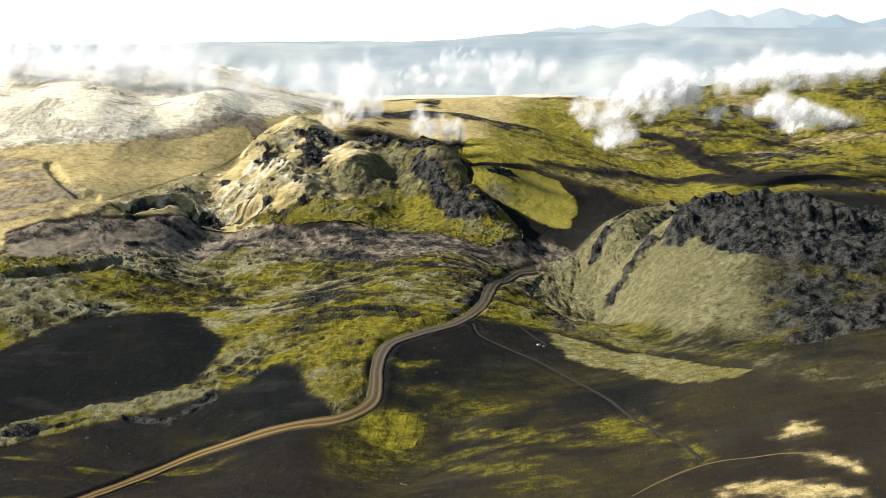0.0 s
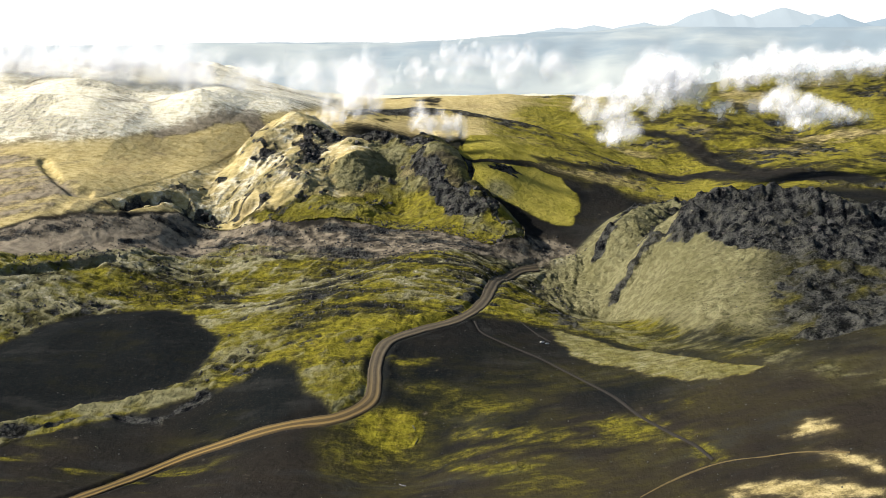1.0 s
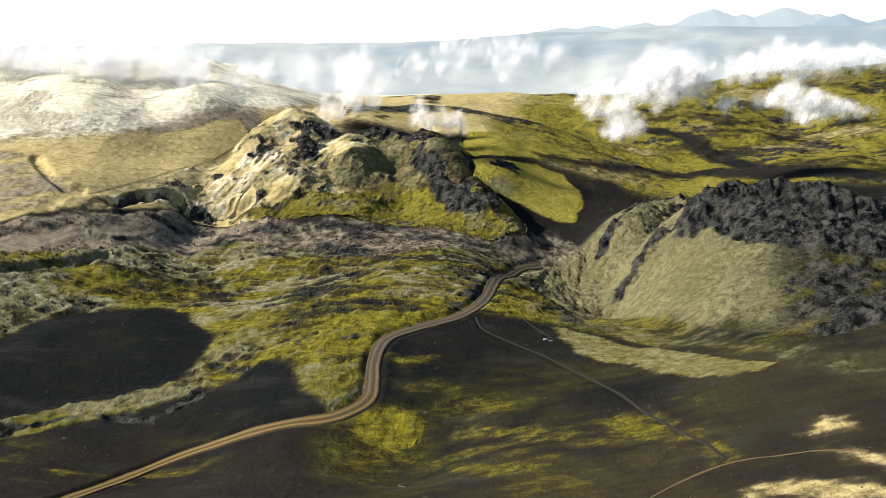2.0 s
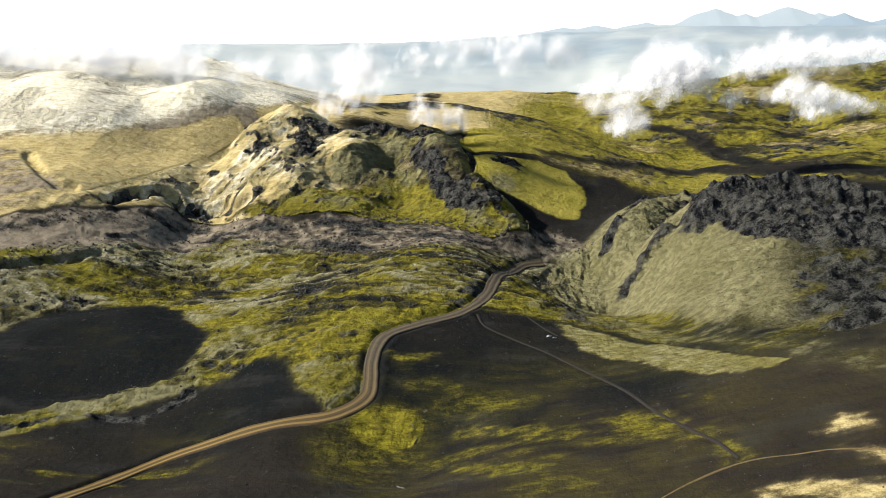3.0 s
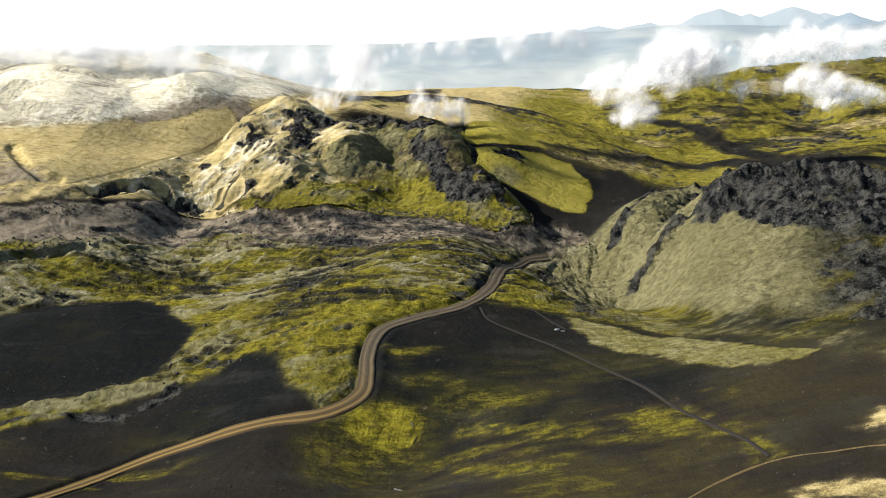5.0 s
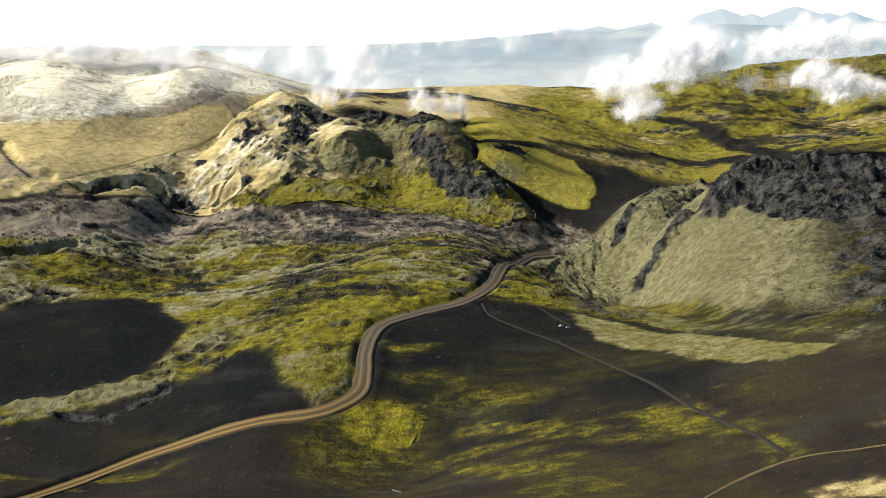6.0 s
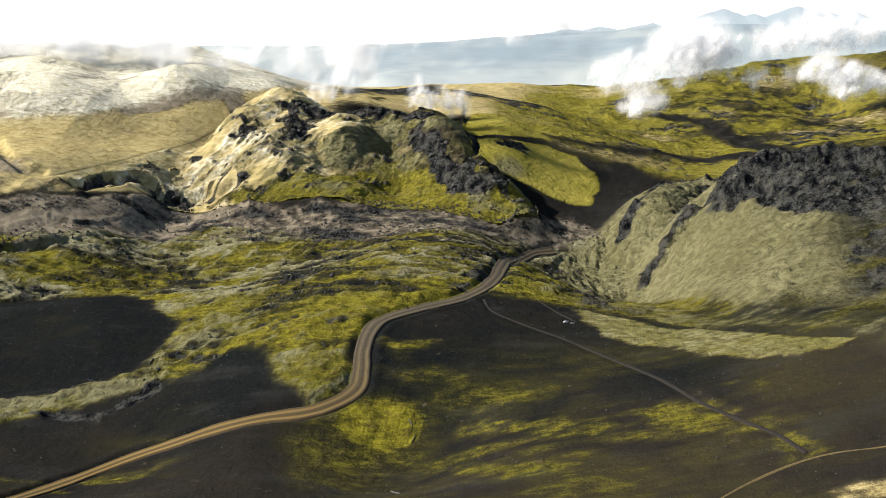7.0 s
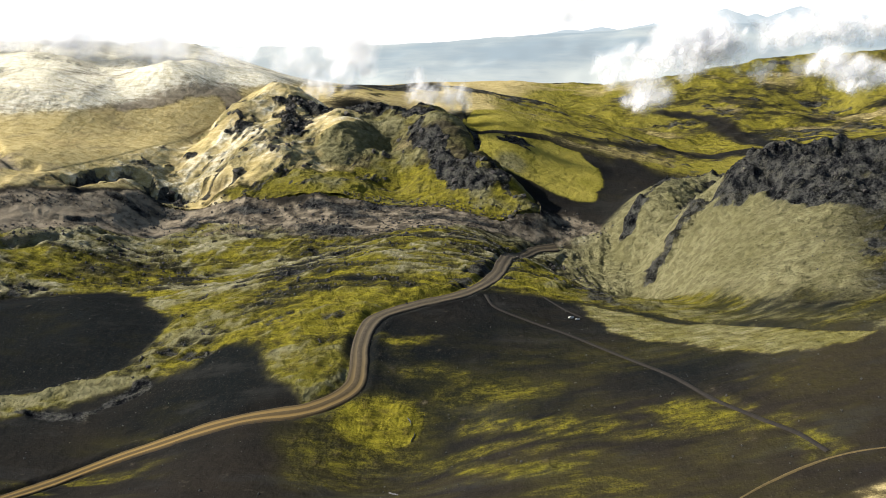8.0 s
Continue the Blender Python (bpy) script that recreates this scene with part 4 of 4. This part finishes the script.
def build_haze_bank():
    """An added glowing shell that stands in for the white, sunlit haze closing the horizon."""
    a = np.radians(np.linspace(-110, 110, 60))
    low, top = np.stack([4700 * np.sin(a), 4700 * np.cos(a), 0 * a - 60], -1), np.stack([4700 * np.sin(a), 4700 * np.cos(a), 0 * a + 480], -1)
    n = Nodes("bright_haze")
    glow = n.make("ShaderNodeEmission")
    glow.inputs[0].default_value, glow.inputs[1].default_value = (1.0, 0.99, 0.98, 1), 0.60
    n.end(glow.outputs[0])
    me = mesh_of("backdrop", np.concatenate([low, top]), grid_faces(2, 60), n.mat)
    return tagged(new("backdrop", me), "white glowing shell for haze along the horizon sky", "sky", kind="structure")


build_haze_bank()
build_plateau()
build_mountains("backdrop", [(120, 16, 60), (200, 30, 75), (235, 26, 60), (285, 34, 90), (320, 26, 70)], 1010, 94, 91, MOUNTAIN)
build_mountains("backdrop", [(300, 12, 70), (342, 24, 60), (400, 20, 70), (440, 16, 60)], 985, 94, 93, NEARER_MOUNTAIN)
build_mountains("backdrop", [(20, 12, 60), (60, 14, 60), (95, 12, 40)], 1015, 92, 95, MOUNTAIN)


# ---- rocks ----
def rock_shape(seed):
    """A broken lump of lava about one metre across."""
    rng = random.Random(seed)
    bm = bmesh.new()
    bmesh.ops.create_icosphere(bm, subdivisions=1, radius=0.55)
    for v in bm.verts:
        v.co *= rng.uniform(0.55, 1.35)
        v.co.z *= 0.75
    me = bpy.data.meshes.new("lava_block")
    bm.to_mesh(me)
    bm.free()
    me.materials.append(LAVA)
    return me


ROCKS = [rock_shape(s) for s in range(10)]


def scatter(count, box, want, seed):
    """Random places in a box where want(cover) is high."""
    rng = np.random.default_rng(seed)
    x, y = rng.uniform(box[0], box[1], count * 40), rng.uniform(box[2], box[3], count * 40)
    low, z, c = surface(x, y)
    ok = np.flatnonzero(want(x, y, c) > rng.uniform(0.15, 1.0, len(x)))[:count]
    return x[ok], y[ok], z[ok]


def lay_blocks(thing, places, small, big, seed):
    rng = random.Random(seed)
    for x, y, z in zip(*places):
        s = small + (big - small) * rng.random() ** 2.5
        ob = new("lava_block", ROCKS[rng.randrange(len(ROCKS))])
        ob.matrix_world = pose(x, y, z - 0.08 * s, rng.uniform(-25, 25), rng.uniform(-25, 25), rng.uniform(0, 360)) @ Matrix.Diagonal((s, s * rng.uniform(0.7, 1.2), s * rng.uniform(0.7, 1.5), 1))
        world_place = ob.matrix_world.copy()
        ob.parent = thing
        ob.matrix_parent_inverse = Matrix.Translation(thing.location).inverted()
        ob.matrix_basis = world_place


def rubble(name, places, small, big, seed, label):
    """Many small stones joined into one."""
    rng = np.random.default_rng(seed)
    x, y, z = places
    bm = bmesh.new()
    bmesh.ops.create_icosphere(bm, subdivisions=1, radius=0.5)
    unit = np.array([v.co[:] for v in bm.verts])
    tri = np.array([[v.index for v in f.verts] for f in bm.faces])
    bm.free()
    k = len(x)
    size = small + (big - small) * rng.random(k) ** 3
    lumps = unit[None] * rng.uniform(0.65, 1.3, (k, len(unit), 1)) * (size[:, None, None] * rng.uniform(0.6, 1.3, (k, 1, 3)))
    lumps = lumps + np.stack([x, y, z + 0.15 * size], -1)[:, None]
    faces = (tri[None] + len(unit) * np.arange(k)[:, None, None]).reshape(-1, 3)
    me = mesh_of(name, lumps.reshape(-1, 3), faces, LAVA, False)
    return tagged(new(name, me), label, "stones", kind="stuff")


lay_blocks(near_crater, scatter(240, (30, 150, 110, 250), lambda x, y, c: c["rock"] * (c["lift"] > 4), 1), 0.7, 2.8, 2)
lay_blocks(far_crater, scatter(280, (-200, -8, 190, 300), lambda x, y, c: c["rock"] * (c["lift"] > 2), 3), 0.8, 3.4, 4)
rubble("lava_rubble", scatter(2600, (-240, 45, 120, 232), lambda x, y, c: c["band"] * (1 - c["tan"]), 5), 0.25, 1.1, 6, "black lava rubble strewn along the old flow")
rubble("lava_rubble", scatter(2200, (-230, 20, 30, 175), lambda x, y, c: 0.8 * c["field"] * (c["moss"] < 0.5), 7), 0.25, 1.3, 8, "dark lava stones between hummocks of moss")
rubble("loose_stones", scatter(1500, (-180, 90, -40, 110), lambda x, y, c: (c["moss"] < 0.2) * (c["cream"] < 0.2) * 0.8, 9), 0.10, 0.5, 10, "small loose stones on black ash")

for x, y, s in ((0.2, 78.2, 1.3), (1.8, 77.2, 0.9)):
    b = new("boulder", ROCKS[3].copy())
    b.data.materials[0] = PALE_STONE
    b.matrix_world = pose(x, y, float(high(x, y)[0]) + 0.2 * s, 5, 8, 40 * s) @ Matrix.Diagonal((s * 1.5, s, s * 0.7, 1))
    tagged(b, "pale grey boulder lying on black ash", "boulder", "pale boulders")


# ---- steam ----
def steam(lobes, count, material, seed, label, wisp=(0.5, 1.0)):
    """A drifting cloud of puffs, each a heap of wisps; lobes are (x, y, z, width, depth, height)."""
    rng = np.random.default_rng(seed)
    share = np.array([a[3] * a[5] for a in lobes], float)
    thing = placed(tagged(new("steam_cloud"), label, "steam", "steam clouds"), *[float(v) for v in np.mean(np.array(lobes)[:, :3], 0)])
    for lobe, part in zip(lobes, share / share.sum()):
        k = max(8, int(count * part))
        centre, spread = np.array(lobe[:3], float), np.array(lobe[3:], float)
        d = rng.normal(size=(k, 3))
        d /= np.linalg.norm(d, axis=1)[:, None]
        where = centre + d * rng.random((k, 1)) ** 0.45 * spread * 0.45
        size = min(spread[0], spread[2]) * (wisp[0] + (wisp[1] - wisp[0]) * rng.random(k) ** 1.6) * 0.5
        n = rng.normal(size=(k, 3)) * (0.3, 0.25, 0.3) + (-0.5, -0.75, 0.35)
        n /= np.linalg.norm(n, axis=1)[:, None]
        a = np.cross(n, rng.normal(size=(k, 3)))
        a /= np.linalg.norm(a, axis=1)[:, None]
        b = np.cross(n, a)
        v = np.stack([where + size[:, None] * (a * p + b * q) for p, q in ((-1, -1), (1, -1), (1, 1), (-1, 1))], 1).reshape(-1, 3)
        me = mesh_of("puff", v, np.arange(4 * k).reshape(-1, 4), material)
        me.uv_layers.new(name="UVMap").data.foreach_set("uv", np.tile(np.array([(0, 0), (1, 0), (1, 1), (0, 1)], np.float32), (k, 1)).ravel())
        under(tagged(new("puff", me), kind="stuff"), thing)
    return thing


DENSE, THIN, VEIL = steam_material("dense_steam", 0.34, 0.12), steam_material("thin_steam", 0.24, 0.08), steam_material("steam_veil", 0.2, 0.03, 0.35)
steam([(58, 276, 72, 36, 16, 27), (68, 280, 67, 30, 14, 24), (44, 270, 66, 34, 14, 18), (30, 262, 61, 34, 14, 17), (50, 270, 60, 34, 14, 14), (34, 252, 51, 22, 10, 17), (30, 248, 46, 18, 8, 10), (84, 275, 58, 26, 10, 12)], 190, DENSE, 11,
      "billowing white steam cloud over a vent on a mossy hill", (0.45, 1.1))
steam([(114, 280, 61, 30, 12, 15), (126, 284, 57, 34, 12, 15), (138, 288, 56, 32, 12, 14), (149, 290, 55, 28, 12, 12), (122, 272, 53, 24, 8, 10)], 120, DENSE, 12, "low white steam cloud over mossy slope", (0.5, 1.1))
steam([(92, 290, 74, 32, 14, 15), (110, 296, 79, 36, 14, 19), (130, 300, 79, 38, 14, 19), (148, 304, 79, 36, 14, 18), (166, 306, 80, 30, 14, 16), (122, 298, 72, 62, 12, 11)], 160, DENSE, 13, "long bank of white steam along a ridge", (0.5, 1.1))
steam([(-61, 290, 44, 20, 6, 11), (-56, 290, 48, 26, 6, 14), (-48, 290, 46, 18, 6, 12), (-64, 288, 52, 14, 5, 16)], 90, THIN, 14, "small wisp of steam rising behind the lava crest", (0.5, 1.0))
steam([(-118, 292, 50, 28, 8, 13), (-108, 290, 55, 30, 8, 16), (-98, 282, 61, 32, 8, 20), (-91, 268, 69, 28, 8, 24), (-88, 250, 74, 22, 8, 22)], 120, THIN, 15, "thin column of white steam rising from the ground", (0.5, 1.0))
steam([(-60, 205, 77, 32, 10, 13), (-38, 200, 80, 36, 10, 15), (-16, 194, 80, 34, 10, 17), (4, 188, 79, 20, 8, 16), (-24, 198, 86, 70, 10, 12)], 120, THIN, 16, "grey-white steam drifting before the plateau", (0.5, 1.0))
steam([(-330, 335, 80, 130, 20, 26), (-275, 322, 76, 120, 20, 24), (-222, 326, 76, 110, 20, 24), (-190, 322, 68, 80, 16, 20), (-160, 400, 66, 110, 20, 22), (-280, 380, 84, 160, 20, 24)], 300, VEIL, 17, "bright thin veil of steam over pale hills", (0.9, 1.8))
